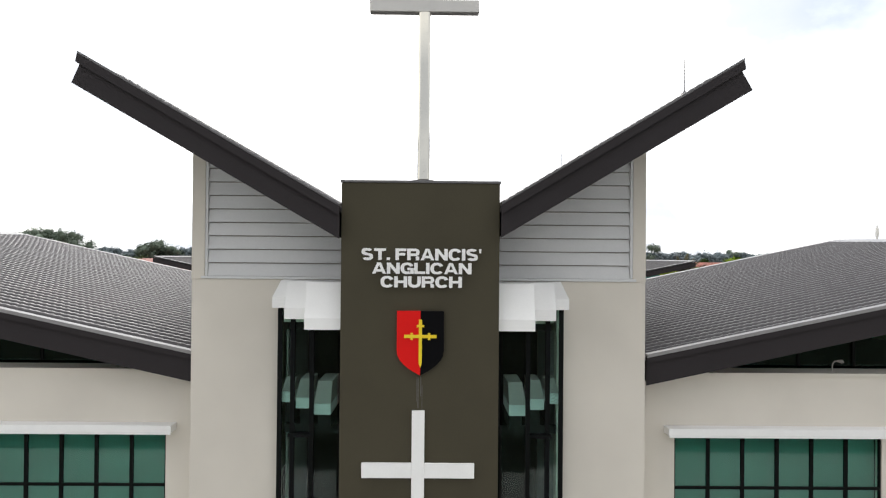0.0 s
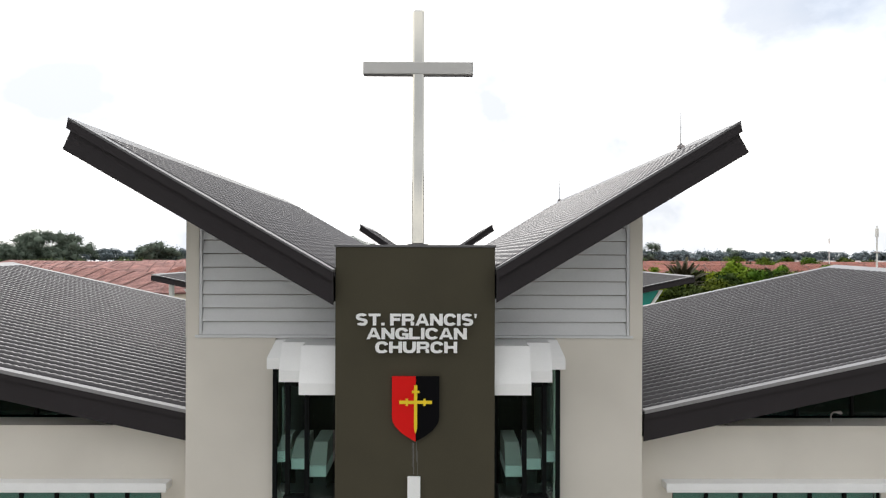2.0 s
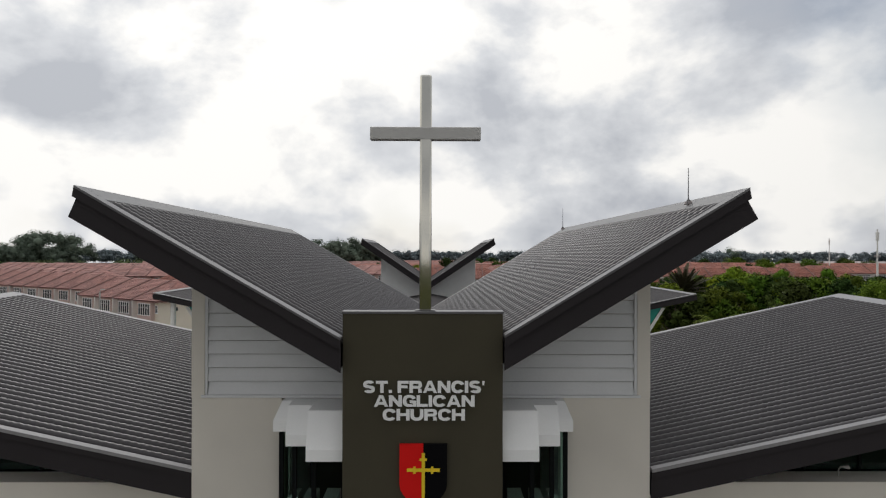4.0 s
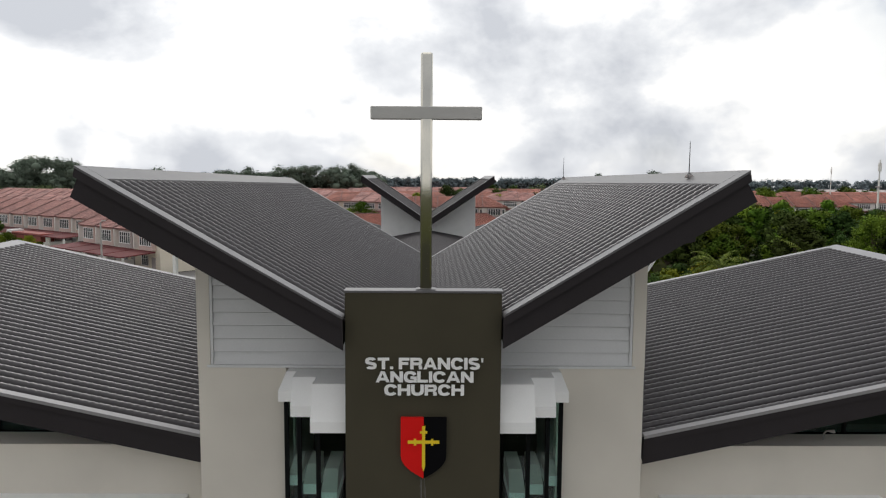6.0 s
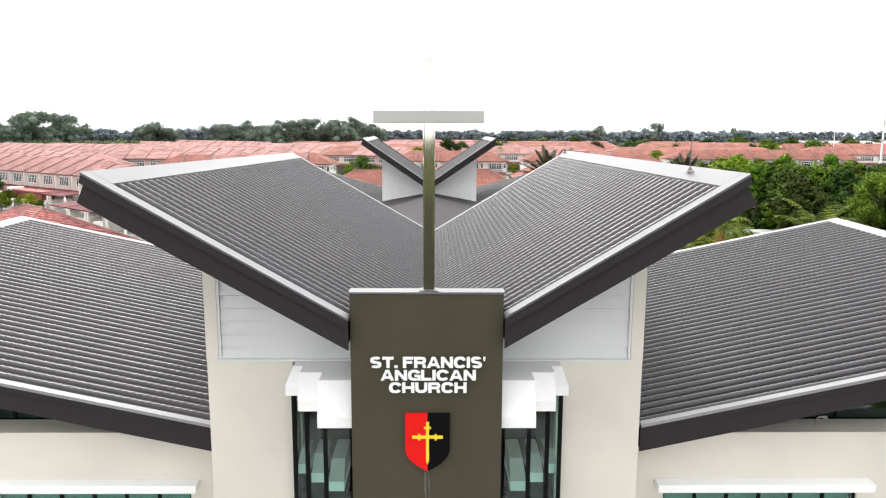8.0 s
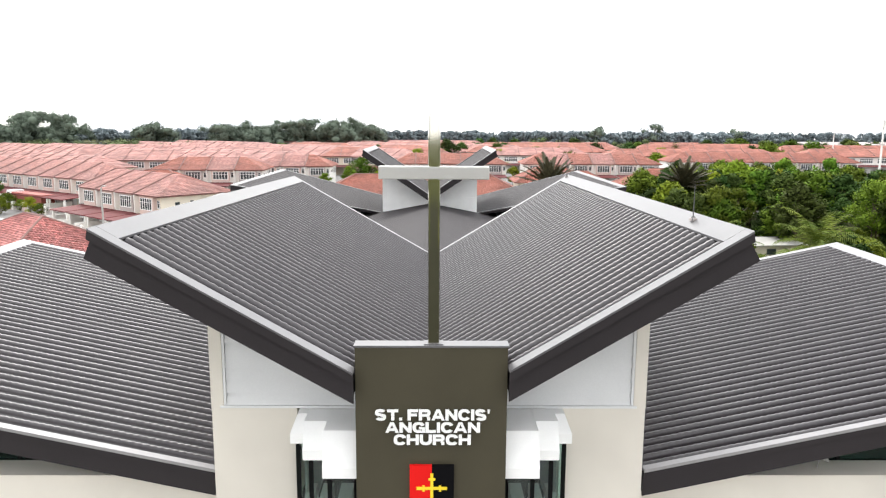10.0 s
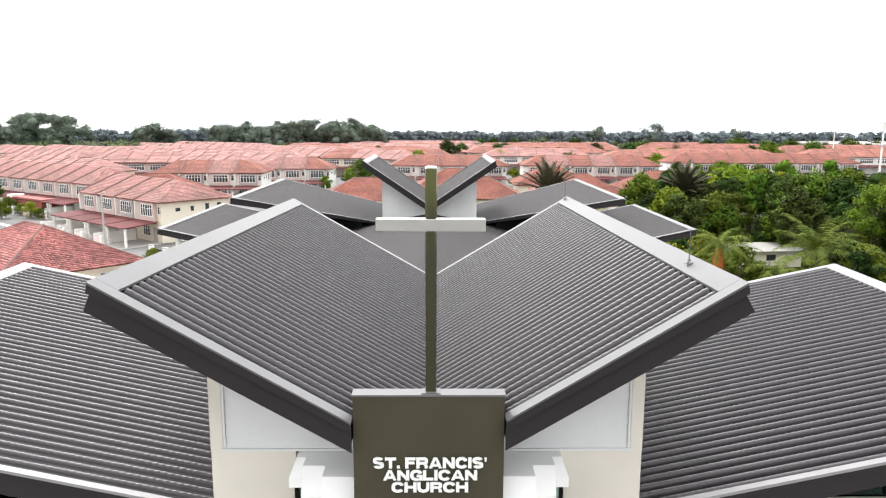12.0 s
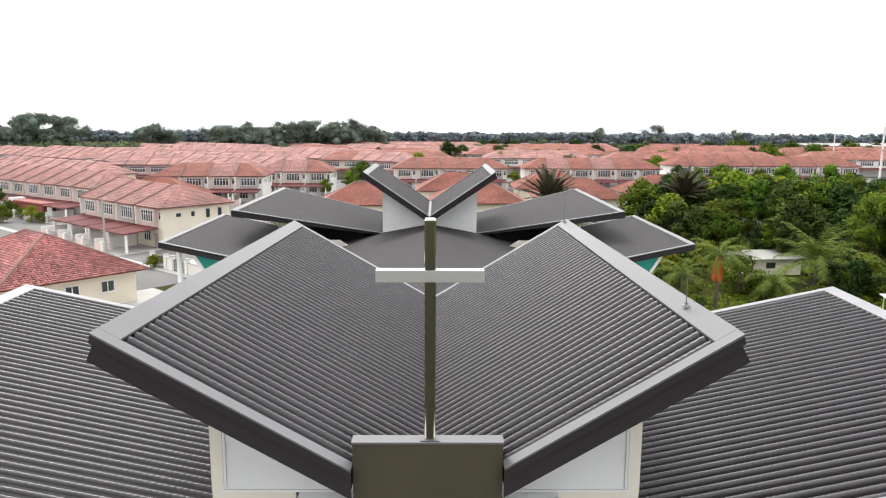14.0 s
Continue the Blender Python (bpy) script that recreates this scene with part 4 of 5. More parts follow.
def house_roof(w, lh, rh, d=HD, eave=EAVE, ridge=RIDGE, courses=16, tile=0.5):
    """Gabled between neighbours, hipped where the row ends; tile courses over a closed underside."""
    x0, x1 = (-0.6 if lh else 0.0), (w + 0.6 if rh else w)
    a, b = (d * 0.42 if lh else 0.0), (w - d * 0.42 if rh else w)
    bm = bmesh.new()
    y0, y1 = -0.8, d + 0.8
    v = [bm.verts.new(p) for p in ((x0, y0, eave - 0.16), (x1, y0, eave - 0.16), (x1, y1, eave - 0.16), (x0, y1, eave - 0.16), (a, d / 2, ridge - 0.1), (b, d / 2, ridge - 0.1))]
    bm.faces.new((v[3], v[2], v[1], v[0]))
    bm.faces.new((v[0], v[1], v[5], v[4]))
    bm.faces.new((v[2], v[3], v[4], v[5]))
    bm.faces.new((v[1], v[2], v[5]))
    bm.faces.new((v[3], v[0], v[4]))
    R0, R1 = (a, d / 2, ridge), (b, d / 2, ridge)
    c = [(x0, y0, eave), (x1, y0, eave), (x1, y1, eave), (x0, y1, eave)]
    course_face(bm, (c[0], c[1]), (R0, R1), courses, 0.06, tile)
    course_face(bm, (c[2], c[3]), (R1, R0), courses, 0.06, tile)
    if rh:
        course_face(bm, (c[1], c[2]), (R1, R1), courses, 0.06, tile)
    if lh:
        course_face(bm, (c[3], c[0]), (R0, R0), courses, 0.06, tile)
    return bm


def window(parent, x0, x1, y, z0, z1, panes, name="window"):
    w = part(name, box(x0, x1, y - 0.04, y, z0, z1), M["glass_dark"], parent, "dark glass in white frames")
    fw = 0.09
    bm = box(x0 - fw, x1 + fw, y - 0.09, y - 0.002, z1, z1 + fw)
    box(x0 - fw, x1 + fw, y - 0.12, y - 0.002, z0 - fw, z0, bm)
    for i in range(panes + 1):
        xx = x0 + (x1 - x0) * i / panes
        box(xx - fw / 2, xx + fw / 2, y - 0.085, y - 0.041, z0, z1, bm)
    box(x0, x1, y - 0.08, y - 0.041, z0 + (z1 - z0) * 0.66, z0 + (z1 - z0) * 0.66 + 0.05, bm)
    part("window_frame", bm, M["white"], w)
    return w


def terrace_house(wall, accent, tile, lh, rh, label):
    h = thing("terrace_house", label, "house", group="terrace houses")
    part("wall", box(0.02, HW - 0.02, 0, HD, 0, EAVE - 0.1), M[wall], h)
    part("roof", house_roof(HW, lh, rh), M[tile], h, "terracotta tiled roof")
    for side, on in ((0.0, not lh), (HW, rh)):
        if on and side == 0.0:
            bm = hexa(bmesh.new(), [(-0.12, -0.85, EAVE - 0.1), (0.12, -0.85, EAVE - 0.1), (0.12, HD / 2, RIDGE - 0.1), (-0.12, HD / 2, RIDGE - 0.1), (-0.12, -0.85, EAVE + 0.22), (0.12, -0.85, EAVE + 0.22), (0.12, HD / 2, RIDGE + 0.22), (-0.12, HD / 2, RIDGE + 0.22)])
            hexa(bm, [(-0.12, HD / 2, RIDGE - 0.1), (0.12, HD / 2, RIDGE - 0.1), (0.12, HD + 0.85, EAVE - 0.1), (-0.12, HD + 0.85, EAVE - 0.1), (-0.12, HD / 2, RIDGE + 0.22), (0.12, HD / 2, RIDGE + 0.22), (0.12, HD + 0.85, EAVE + 0.22), (-0.12, HD + 0.85, EAVE + 0.22)])
            part("party_ridge", bm, M["seam"], h, "dark raised party wall ridge")
            part("party_fin", box(-0.11, 0.11, -0.85, -0.01, 3.2, EAVE - 0.11), M["pale"], h)
    bay = part("bay", box(1.0, 4.9, -0.55, -0.005, 3.15, EAVE - 0.12), M[accent], h)
    window(bay, 1.35, 4.55, -0.555, 3.85, 5.40, 5)
    window(h, 5.15, 5.75, -0.005, 4.2, 5.2, 1)
    part("porch_roof", slab8([(0.25, -5.6, 2.75), (HW - 0.25, -5.6, 2.75), (HW - 0.25, -0.56, 3.12), (0.25, -0.56, 3.12)], 0.16), M["porch"], h, "maroon sheet porch roof")
    for x in (0.5, HW - 0.5):
        part("porch_post", box(x - 0.14, x + 0.14, -5.3, -5.02, 0, 2.62), M["pale"], h)
    window(h, 0.8, 2.6, -0.003, 0.9, 2.3, 3)
    part("door", box(3.6, 4.7, -0.05, -0.003, 0.0, 2.15), M["greywall"], h, "grey front door")
    part("side_wall", box(-0.08, 0.08, -7.0, -0.9, 0, 1.7), M["pale"], h)
    part("fence_wall", box(0.1, 2.2, -7.1, -6.95, 0, 1.2), M["pinkwall"], h)
    part("gate_post", box(2.25, 2.55, -7.2, -6.9, 0, 1.6), M["pale"], h)
    bm = bmesh.new()
    for i in range(9):
        box(2.7 + i * 0.36, 2.74 + i * 0.36, -7.06, -7.02, 0.1, 1.4, bm)
    box(2.6, 5.75, -7.06, -7.02, 0.1, 0.16, bm)
    box(2.6, 5.75, -7.06, -7.02, 1.34, 1.40, bm)
    part("gate", bm, M["greywall"], h, "grey barred gate")
    part("yard", box(0.1, HW - 0.1, -6.9, -0.01, 0.0, 0.06), M["concrete"], h)
    if rh:
        for yy, zz, w_, hh in ((2.2, 4.4, 0.7, 0.5), (4.6, 4.3, 0.5, 0.7), (7.0, 3.9, 0.6, 1.3), (9.0, 3.9, 0.6, 1.3)):
            part("side_window", box(HW - 0.02, HW + 0.03, yy, yy + w_, zz, zz + hh), M["glass_dark"], h, "small dark side window")
    return h


T_MID = "two-storey terrace house with a pink tiled roof and maroon porch"
protos = {}
for key, wall, accent, tile, lh, rh in (("m0", "pale", "pinkwall", "terracotta", 0, 0), ("m1", "cream", "greywall", "terracotta", 0, 0), ("m2", "pale", "greywall", "terracotta_orange", 0, 0), ("r", "cream", "pinkwall", "terracotta", 0, 1), ("l", "pale", "pinkwall", "terracotta", 1, 0), ("or", "pale", "greywall", "terracotta_orange", 0, 1), ("ol", "pale", "pinkwall", "terracotta_orange", 1, 0)):
    protos[key] = [terrace_house(wall, accent, tile, lh, rh, T_MID if not (lh or rh) else "end terrace house with a hipped terracotta roof"), False]


def place_house(key, m):
    ob, used = protos[key]
    if not used:
        ob.matrix_basis = m
        protos[key][1] = True
    else:
        copy_thing(ob, m)


def near_row(x, y, ang, n, mids, ends):
    c, s = math.cos(radians(ang)), math.sin(radians(ang))
    for i in range(n):
        key = ends[0] if i == 0 else ends[1] if i == n - 1 else mids[i % len(mids)]
        place_house(key, pose(x + c * HW * i, y + s * HW * i, 0, 0, 0, ang))


near_row(-56.6, 105.2, -41, 4, ["m1", "m0"], ["m0", "r"])
near_row(-119.8, 161.5, -36, 12, ["m0"], ["l", "r"])
near_row(-62.5, 150, 2, 4, ["m0", "m2"], ["ol", "or"])
near_row(-43.5, 166, 0, 3, ["m0"], ["l", "or"])
near_row(-11.0, 181, 0, 5, ["m2"], ["ol", "or"])
near_row(24.0, 182, 0, 6, ["m2", "m0"], ["ol", "or"])
near_row(68.0, 198, -1, 9, ["m2"], ["ol", "or"])

# rows farther off: one building a row
row_glass = bpy.data.meshes.new("row_window")
bm = box(-2.2, 2.2, -0.06, 0, -0.75, 0.75)
bm.to_mesh(row_glass)
bm.free()
row_glass.materials.append(M["glass_dark"])
row_bars = bpy.data.meshes.new("row_window_frame")
bm = bmesh.new()
for x in (-2.2, -1.47, -0.73, 0.0, 0.73, 1.47, 2.2):
    box(x - 0.08, x + 0.08, -0.10, -0.061, -0.8, 0.8, bm)
for z in (-0.8, 0.25, 0.8):
    box(-2.28, 2.28, -0.10, -0.061, z - 0.08, z + 0.08, bm)
bm.to_mesh(row_bars)
bm.free()
row_bars.materials.append(M["white"])
rng = random.Random(3)


def far_row(x, y, ang, n, tile, wall, windows=True):
    r = thing("terrace_row", "distant terrace of houses under terracotta tiled roofs", "terrace", at=(x, y, 0), rz=ang, group="distant terraces")
    w = n * HW
    part("wall", box(0, w, 0, HD, 0, EAVE - 0.1), M[wall], r)
    lift = rng.uniform(-0.3, 0.4)
    part("roof", house_roof(w, True, True, ridge=RIDGE + lift, courses=8, tile=3.0), M[tile], r)
    bm = bmesh.new()
    for i in range(1, n):
        xx = i * HW
        hexa(bm, [(xx - 0.1, -0.85, EAVE - 0.1), (xx + 0.1, -0.85, EAVE - 0.1), (xx + 0.1, HD / 2, RIDGE + lift - 0.1), (xx - 0.1, HD / 2, RIDGE + lift - 0.1), (xx - 0.1, -0.85, EAVE + 0.2), (xx + 0.1, -0.85, EAVE + 0.2), (xx + 0.1, HD / 2, RIDGE + lift + 0.2), (xx - 0.1, HD / 2, RIDGE + lift + 0.2)])
        hexa(bm, [(xx - 0.1, HD / 2, RIDGE + lift - 0.1), (xx + 0.1, HD / 2, RIDGE + lift - 0.1), (xx + 0.1, HD + .85, EAVE - 0.1), (xx - 0.1, HD + .85, EAVE - 0.1), (xx - 0.1, HD / 2, RIDGE + lift + 0.2), (xx + 0.1, HD / 2, RIDGE + lift + 0.2), (xx + 0.1, HD + .85, EAVE + 0.2), (xx - 0.1, HD + .85, EAVE + 0.2)])
    tagged(part("roof_trim", bm, M["seam"], r), kind="stuff")
    part("porch_roof", slab8([(0.2, -4.6, 2.8), (w - 0.2, -4.6, 2.8), (w - 0.2, -0.01, 3.15), (0.2, -0.01, 3.15)], 0.15), M["porch"], r)
    if windows:
        for i in range(n):
            wnd = share("window", row_glass, r, pose(i * HW + 3.2, -0.002, 4.55))
            share("window_frame", row_bars, wnd, Matrix.Identity(4))
    return r


TI = ["terracotta", "terracotta_orange"]
WA = ["pale", "cream", "pale", "pinkwall"]
ca, sa = math.cos(radians(-36)), math.sin(radians(-36))
for off, back, shift, n in ((27, True, -30, 9), (52, False, -26, 11), (79, True, -22, 11), (104, False, -10, 12), (131, True, -16, 11), (156, False, -30, 10), (183, True, -10, 10)):
    ex, ey = -61.5 - sa * off + ca * shift, 119 + ca * off + sa * shift     # right end of the row
    for rep in range(2):
        x1, y1 = ex - rep * ca * (n * HW + 9), ey - rep * sa * (n * HW + 9)
        if back:
            far_row(x1, y1, -36 + 180, n, TI[0], WA[rng.randrange(4)])
        else:
            far_row(x1 - ca * n * HW, y1 - sa * n * HW, -36, n, TI[0], WA[rng.randrange(4)])
for y, x, n, t in ((192, -92, 5, 0), (216, -78, 6, 0), (222, -36, 7, 1), (245, -120, 7, 0), (250, -70, 6, 0), (252, -30, 5, 1), (282, -62, 5, 1), (284, -26, 6, 1)):
    far_row(x, y, rng.uniform(-4, 4), n, TI[t], WA[rng.randrange(4)])
yy = 208
while yy < 330:
    x = -34 + rng.uniform(-8, 8) if yy > 300 else 12 + rng.uniform(-6, 6)
    while x < 0.66 * (yy + 14) + 20:
        n = rng.choice((6, 8, 9, 10))
        if not (yy < 225 and x < 135) and not (yy > 310 and x > 130):
            far_row(x, yy + rng.uniform(-3, 3), rng.uniform(-3, 3), n, TI[1 if rng.random() < 0.75 else 0], WA[rng.randrange(4)], yy < 420)
        x += n * HW + rng.uniform(5, 14)
    yy += 29

# ================= bungalow beside the church =================
bung = thing("bungalow", "cream bungalow under a hipped terracotta tiled roof", "house", at=(-28.9, 59.3, 0), rz=-41)
# local: x along the street to the church, y away from it
part("wall", box(-17.0, -0.9, -13.1, -0.9, 0, 3.2), M["cream"], bung)
bm = bmesh.new()
bc = [(-18, -14, 3.3), (0, -14, 3.3), (0, 0, 3.3), (-18, 0, 3.3)]
bm.faces.new([bm.verts.new((x, y, 3.2)) for x, y, z in bc][::-1])
BR0, BR1 = (-11.2, -7, 6.9), (-6.8, -7, 6.9)
course_face(bm, (bc[0], bc[1]), (BR0, BR1), 26, 0.065, 0.32, 0.9)
course_face(bm, (bc[1], bc[2]), (BR1, BR1), 26, 0.065, 0.32, 0.9)
course_face(bm, (bc[2], bc[3]), (BR1, BR0), 26, 0.065, 0.32, 0.9)
course_face(bm, (bc[3], bc[0]), (BR0, BR0), 26, 0.065, 0.32, 0.9)
part("roof", bm, M["terracotta_red"], bung, "pink terracotta tiled hip roof")
for a, b in (((0, 0, 3.36), (-6.8, -7, 6.95)), ((0, -14, 3.36), (-6.8, -7, 6.95)), ((-6.8, -7, 6.95), (-11.2, -7, 6.95)), ((-18, -14, 3.36), (-11.2, -7, 6.95)), ((-18, 0, 3.36), (-11.2, -7, 6.95))):
    part("hip_ridge", tube([a, b], [0.13, 0.13], 6), M["seam"], bung)
for y0 in (-3.2, -6.6, -10.4):
    w = part("window", box(-0.9, -0.86, y0 - 1.2, y0, 1.5, 2.5), M["glass_dark"], bung, "dark glass in a white frame")
    bm = box(-0.9, -0.83, y0 - 1.28, y0 + 0.08, 2.5, 2.58)
    box(-0.9, -0.83, y0 - 1.28, y0 + 0.08, 1.42, 1.5, bm)
    for q in (-1.28, -0.64, 0.0):
        box(-0.86, -0.83, y0 + q, y0 + q + 0.08, 1.5, 2.5, bm)
    part("window_frame", bm, M["white"], w)

for i, (x, y, r) in enumerate(((-4, 131, 3), (17, 134, 0), (38, 142, -2), (58, 152, 2), (-46, 140, 0), (14, 158, 1), (36, 164, 0))):
    twin = copy_thing(bung, pose(x, y, 0, 0, 0, r + 180 * (i % 2)) if i % 2 == 0 else pose(x - 18, y - 14, 0, 0, 0, r + 180))
    for ch in twin.children:
        if ch.name.startswith("roof"):
            ch.material_slots[0].link = "OBJECT"
            ch.material_slots[0].material = M["terracotta_orange"]

# street between them
def along(p, ang, x, y):
    c, s = math.cos(radians(ang)), math.sin(radians(ang))
    return (p[0] + c * x - s * y, p[1] + s * x + c * y)


RA = (-38.5, 89.5)
def strip(name, ya, yb, z, material, label, x0=-110, x1=22):
    pts = [along(RA, -41, a, b) for a, b in ((x0, ya), (x1, ya), (x1, yb), (x0, yb))]
    bm = hexa(bmesh.new(), [(*p, -0.2) for p in pts] + [(*p, z) for p in pts])
    return tagged(part(name, bm, material), label, name, kind="structure")


tagged(part("estate_road", box(-280, -63, 150, 345, -0.3, 0.005), M["asphalt"]), "grey asphalt streets of the housing estate", "road", kind="structure")
tagged(part("estate_road", box(-62.99, 330, 118, 345, -0.3, 0.005), M["asphalt"]), "grey asphalt streets of the housing estate", "road", kind="structure")
strip("road", -15.2, -8.4, 0.03, M["asphalt"], "grey asphalt street before the terrace")
strip("kerb", -8.38, -7.25, 0.12, M["concrete"], "pale concrete verge along the street")
strip("kerb", -16.3, -15.22, 0.12, M["concrete"], "pale concrete verge along the street")
strip("side_road", -36, 40, 0.025, M["asphalt"], "grey asphalt side road beside the church", 0.5, 10)
strip("verge", -8.36, -0.5, 0.02, M["concrete"], "pale concrete yards before the terrace", -26, 0.4)
pts = [along((-28.9, 59.3), -41, a, b) for a, b in ((-21, -17), (6, -17), (6, 3.0), (-21, 3.0))]
bm = hexa(bmesh.new(), [(*p, -0.2) for p in pts] + [(*p, 0.014) for p in pts])
tagged(part("yard_paving", bm, M["concrete"]), "grey concrete paving round the bungalow", "paving", kind="structure")
strip("lane", -24.5, -16.32, 0.018, M["asphalt"], "grey asphalt lane beside the bungalow")
strip("verge", -8.36, 5.5, 0.016, M["asphalt"], "grey paved yards before the terrace", -110, -26.02)
strip("verge", -8.36, -0.5, 0.016, M["concrete"], "pale concrete yards before the terrace", 10.02, 24)


def gate_pair(a, b, label, tall=1.5):
    """Barred metal gate hung between two white masonry posts."""
    g = thing("gate", label, "gate", at=(*along(RA, -41, a, b), 0.02), rz=-41, group="gates along the street")
    for x in (-0.3, 3.0):
        part("gate_post", box(x, x + 0.5, -0.25, 0.25, 0, tall + 0.35, bevel=0.02), M["pale"], g)
        part("post_cap", box(x - 0.06, x + 0.56, -0.31, 0.31, tall + 0.352, tall + 0.45, bevel=0.01), M["concrete"], g)
    for x in (0.24, 1.62):
        bm = box(x, x + 1.34, -0.03, 0.03, 0.12, 0.2)
        box(x, x + 1.34, -0.03, 0.03, tall - 0.1, tall, bm)
        for i in range(8):
            box(x + 0.01 + i * 0.18, x + 0.07 + i * 0.18, -0.02, 0.02, 0.2, tall - 0.1, bm)
        part("gate_leaf", bm, M["glass_dark"], g, "dark barred metal leaf")
    return g


for a in (10.6, 15.4):
    gate_pair(a, -7.3, "dark barred gate between white posts beside the lane")
for a, b in ((14.15, 15.05), (18.95, 23.5)):
    q = thing("garden_wall", "low white rendered wall between two gates", "wall", at=(*along(RA, -41, a, -7.3), 0.02), rz=-41, group="garden walls")
    part("panel", box(0, b - a, -0.1, 0.1, 0, 1.45), M["pale"], q)
    part("coping", box(-0.02, b - a + 0.02, -0.15, 0.15, 1.452, 1.53), M["concrete"], q)
pole = thing("street_lamp", "grey steel lamp pole beside the street", "street lamp", at=(*along(RA, -41, -1.2, -7.7), 0.12))
part("pole", tube([(0, 0, 0), (0, 0, 7.4)], [0.16, 0.11], 8), M["concrete"], pole)
part("arm", tube([(0, 0, 7.3), (0.5, -0.6, 7.7), (0.9, -1.1, 7.75)], [0.05, 0.05, 0.04], 6), M["concrete"], pole)
part("lamp_head", box(0.75, 1.15, -1.45, -1.0, 7.68, 7.8), M["concrete"], pole)

# lorry parked by the far end of the street
lorry = thing("lorry", "white lorry with a faded red container parked in the street", "lorry", at=(-81.5, 128.5, 0.03), rz=-36)
part("cab", extrude([(0, -1.2, 0.7), (2.2, -1.2, 0.7), (2.2, -1.2, 3.3), (0.5, -1.2, 3.3), (0.1, -1.2, 2.1)], (0, 2.4, 0)), M["white"], lorry)
part("windscreen", extrude([(0.06, -1.05, 2.12), (0.12, -1.05, 2.12), (0.45, -1.05, 3.15), (0.39, -1.05, 3.15)], (0, 2.1, 0)), M["glass_dark"], lorry)
part("side_glass", box(0.7, 1.6, -1.24, -1.20, 2.1, 2.9), M["glass_dark"], lorry)
part("container", box(2.5, 13.5, -1.25, 1.25, 1.1, 3.0, bevel=0.04), M["redbox"], lorry)
part("chassis", box(0.4, 13.3, -0.5, 0.5, 0.65, 1.08), M["rubber"], lorry)
for x in (1.1, 3.6, 10.8, 12.2):
    for y in (-1.2, 0.9):
        part("wheel", tube([(x, y, 0.5), (x, y + 0.3, 0.5)], [0.5, 0.5], 14), M["rubber"], lorry)

# low cream building among the trees
hut = thing("garden_building", "low cream building with a pale flat roof among trees", "outbuilding", at=(40.5, 72.5, 0), rz=8)
part("wall", box(-4, 4, 0, 4, 0, 2.0), M["cream"], hut)
part("roof", slab8([(-4.4, -0.5, 2.12), (4.4, -0.5, 2.12), (4.4, 4.4, 2.4), (-4.4, 4.4, 2.4)], 0.12), M["concrete"], hut)
part("window", box(-0.6, 0.6, -0.04, 0, 0.9, 1.6), M["glass_dark"], hut)
shed = thing("white_canopy", "white sheet canopy roof beyond the church wing", "canopy", at=(45.5, 50, 0), rz=-8)
part("roof_sheet", slab8([(-4, -2.5, 2.1), (4, -2.5, 2.1), (4, 2.5, 2.4), (-4, 2.5, 2.4)], 0.08), M["pale"], shed)
for x in (-3.7, 3.7):
    for y in (-2.2, 2.2):
        part("post", tube([(x, y, 0), (x, y, 2.1)], [0.06, 0.06], 8), M["white"], shed)

shed2 = thing("warehouse", "long pale warehouse on the far edge of the estate", "warehouse", at=(172, 324, 0))
part("wall", box(0, 58, 0, 16, 0, 7.6), M["concrete"], shed2)
part("roof", slab8([(-0.6, -0.6, 8.0), (58.6, -0.6, 8.0), (58.6, 16.6, 8.9), (-0.6, 16.6, 8.9)], 0.35), M["greywall"], shed2, "pale sheet roof")
for i in range(7):
    part("window", box(3 + i * 7.8, 7.6 + i * 7.8, -0.05, -0.002, 4.8, 6.4), M["glass_dark"], shed2)
for x, y, h, r in ((101.5, 153, 18.4, 0.30), (151, 265, 18.6, 0.22)):
    mast = thing("telecom_mast", "tall thin pale mast standing beyond the trees", "mast", at=(x, y, 0), group="masts")
    part("pole", tube([(0, 0, 0), (0, 0, h)], [r, r * 0.5], 8), M["pale"], mast)
    part("aerial", tube([(0, 0, h - 2.6), (0, 0, h - 0.7)], [r * 1.25, r * 1.25], 8), M["pale"], mast)
    part("platform", tube([(0, 0, h * 0.66), (0, 0, h * 0.66 + 0.25)], [r * 2.2, r * 2.2], 10), M["greywall"], mast)

# ================= trees and palms =================
def leaf_blob(verts, faces, normals, c, r, n, size, rng, flat=0.75):
    for _ in range(n):
        d = Vector((rng.gauss(0, 1), rng.gauss(0, 1), rng.gauss(0, 1))).normalized()
        p = Vector(c) + Vector((d.x * r, d.y * r, d.z * r * flat)) * (rng.random() ** 0.35)
        a = Vector((rng.gauss(0, 1), rng.gauss(0, 1), rng.gauss(0, 0.6))).normalized()
        b = a.cross(d + Vector((0, 0, 0.4))).normalized()
        s = size * rng.uniform(0.6, 1.3)
        k = len(verts)
        verts += [p - a * s, p + b * s * 0.5, p + a * s, p - b * s * 0.5]
        faces.append((k, k + 1, k + 2, k + 3) if b.cross(a).dot(d) > 0 else (k + 3, k + 2, k + 1, k))
        tilt = (d + Vector((rng.gauss(0, 0.17), rng.gauss(0, 0.17), 0.25 + rng.gauss(0, 0.17)))).normalized()
        normals += [tilt] * 4


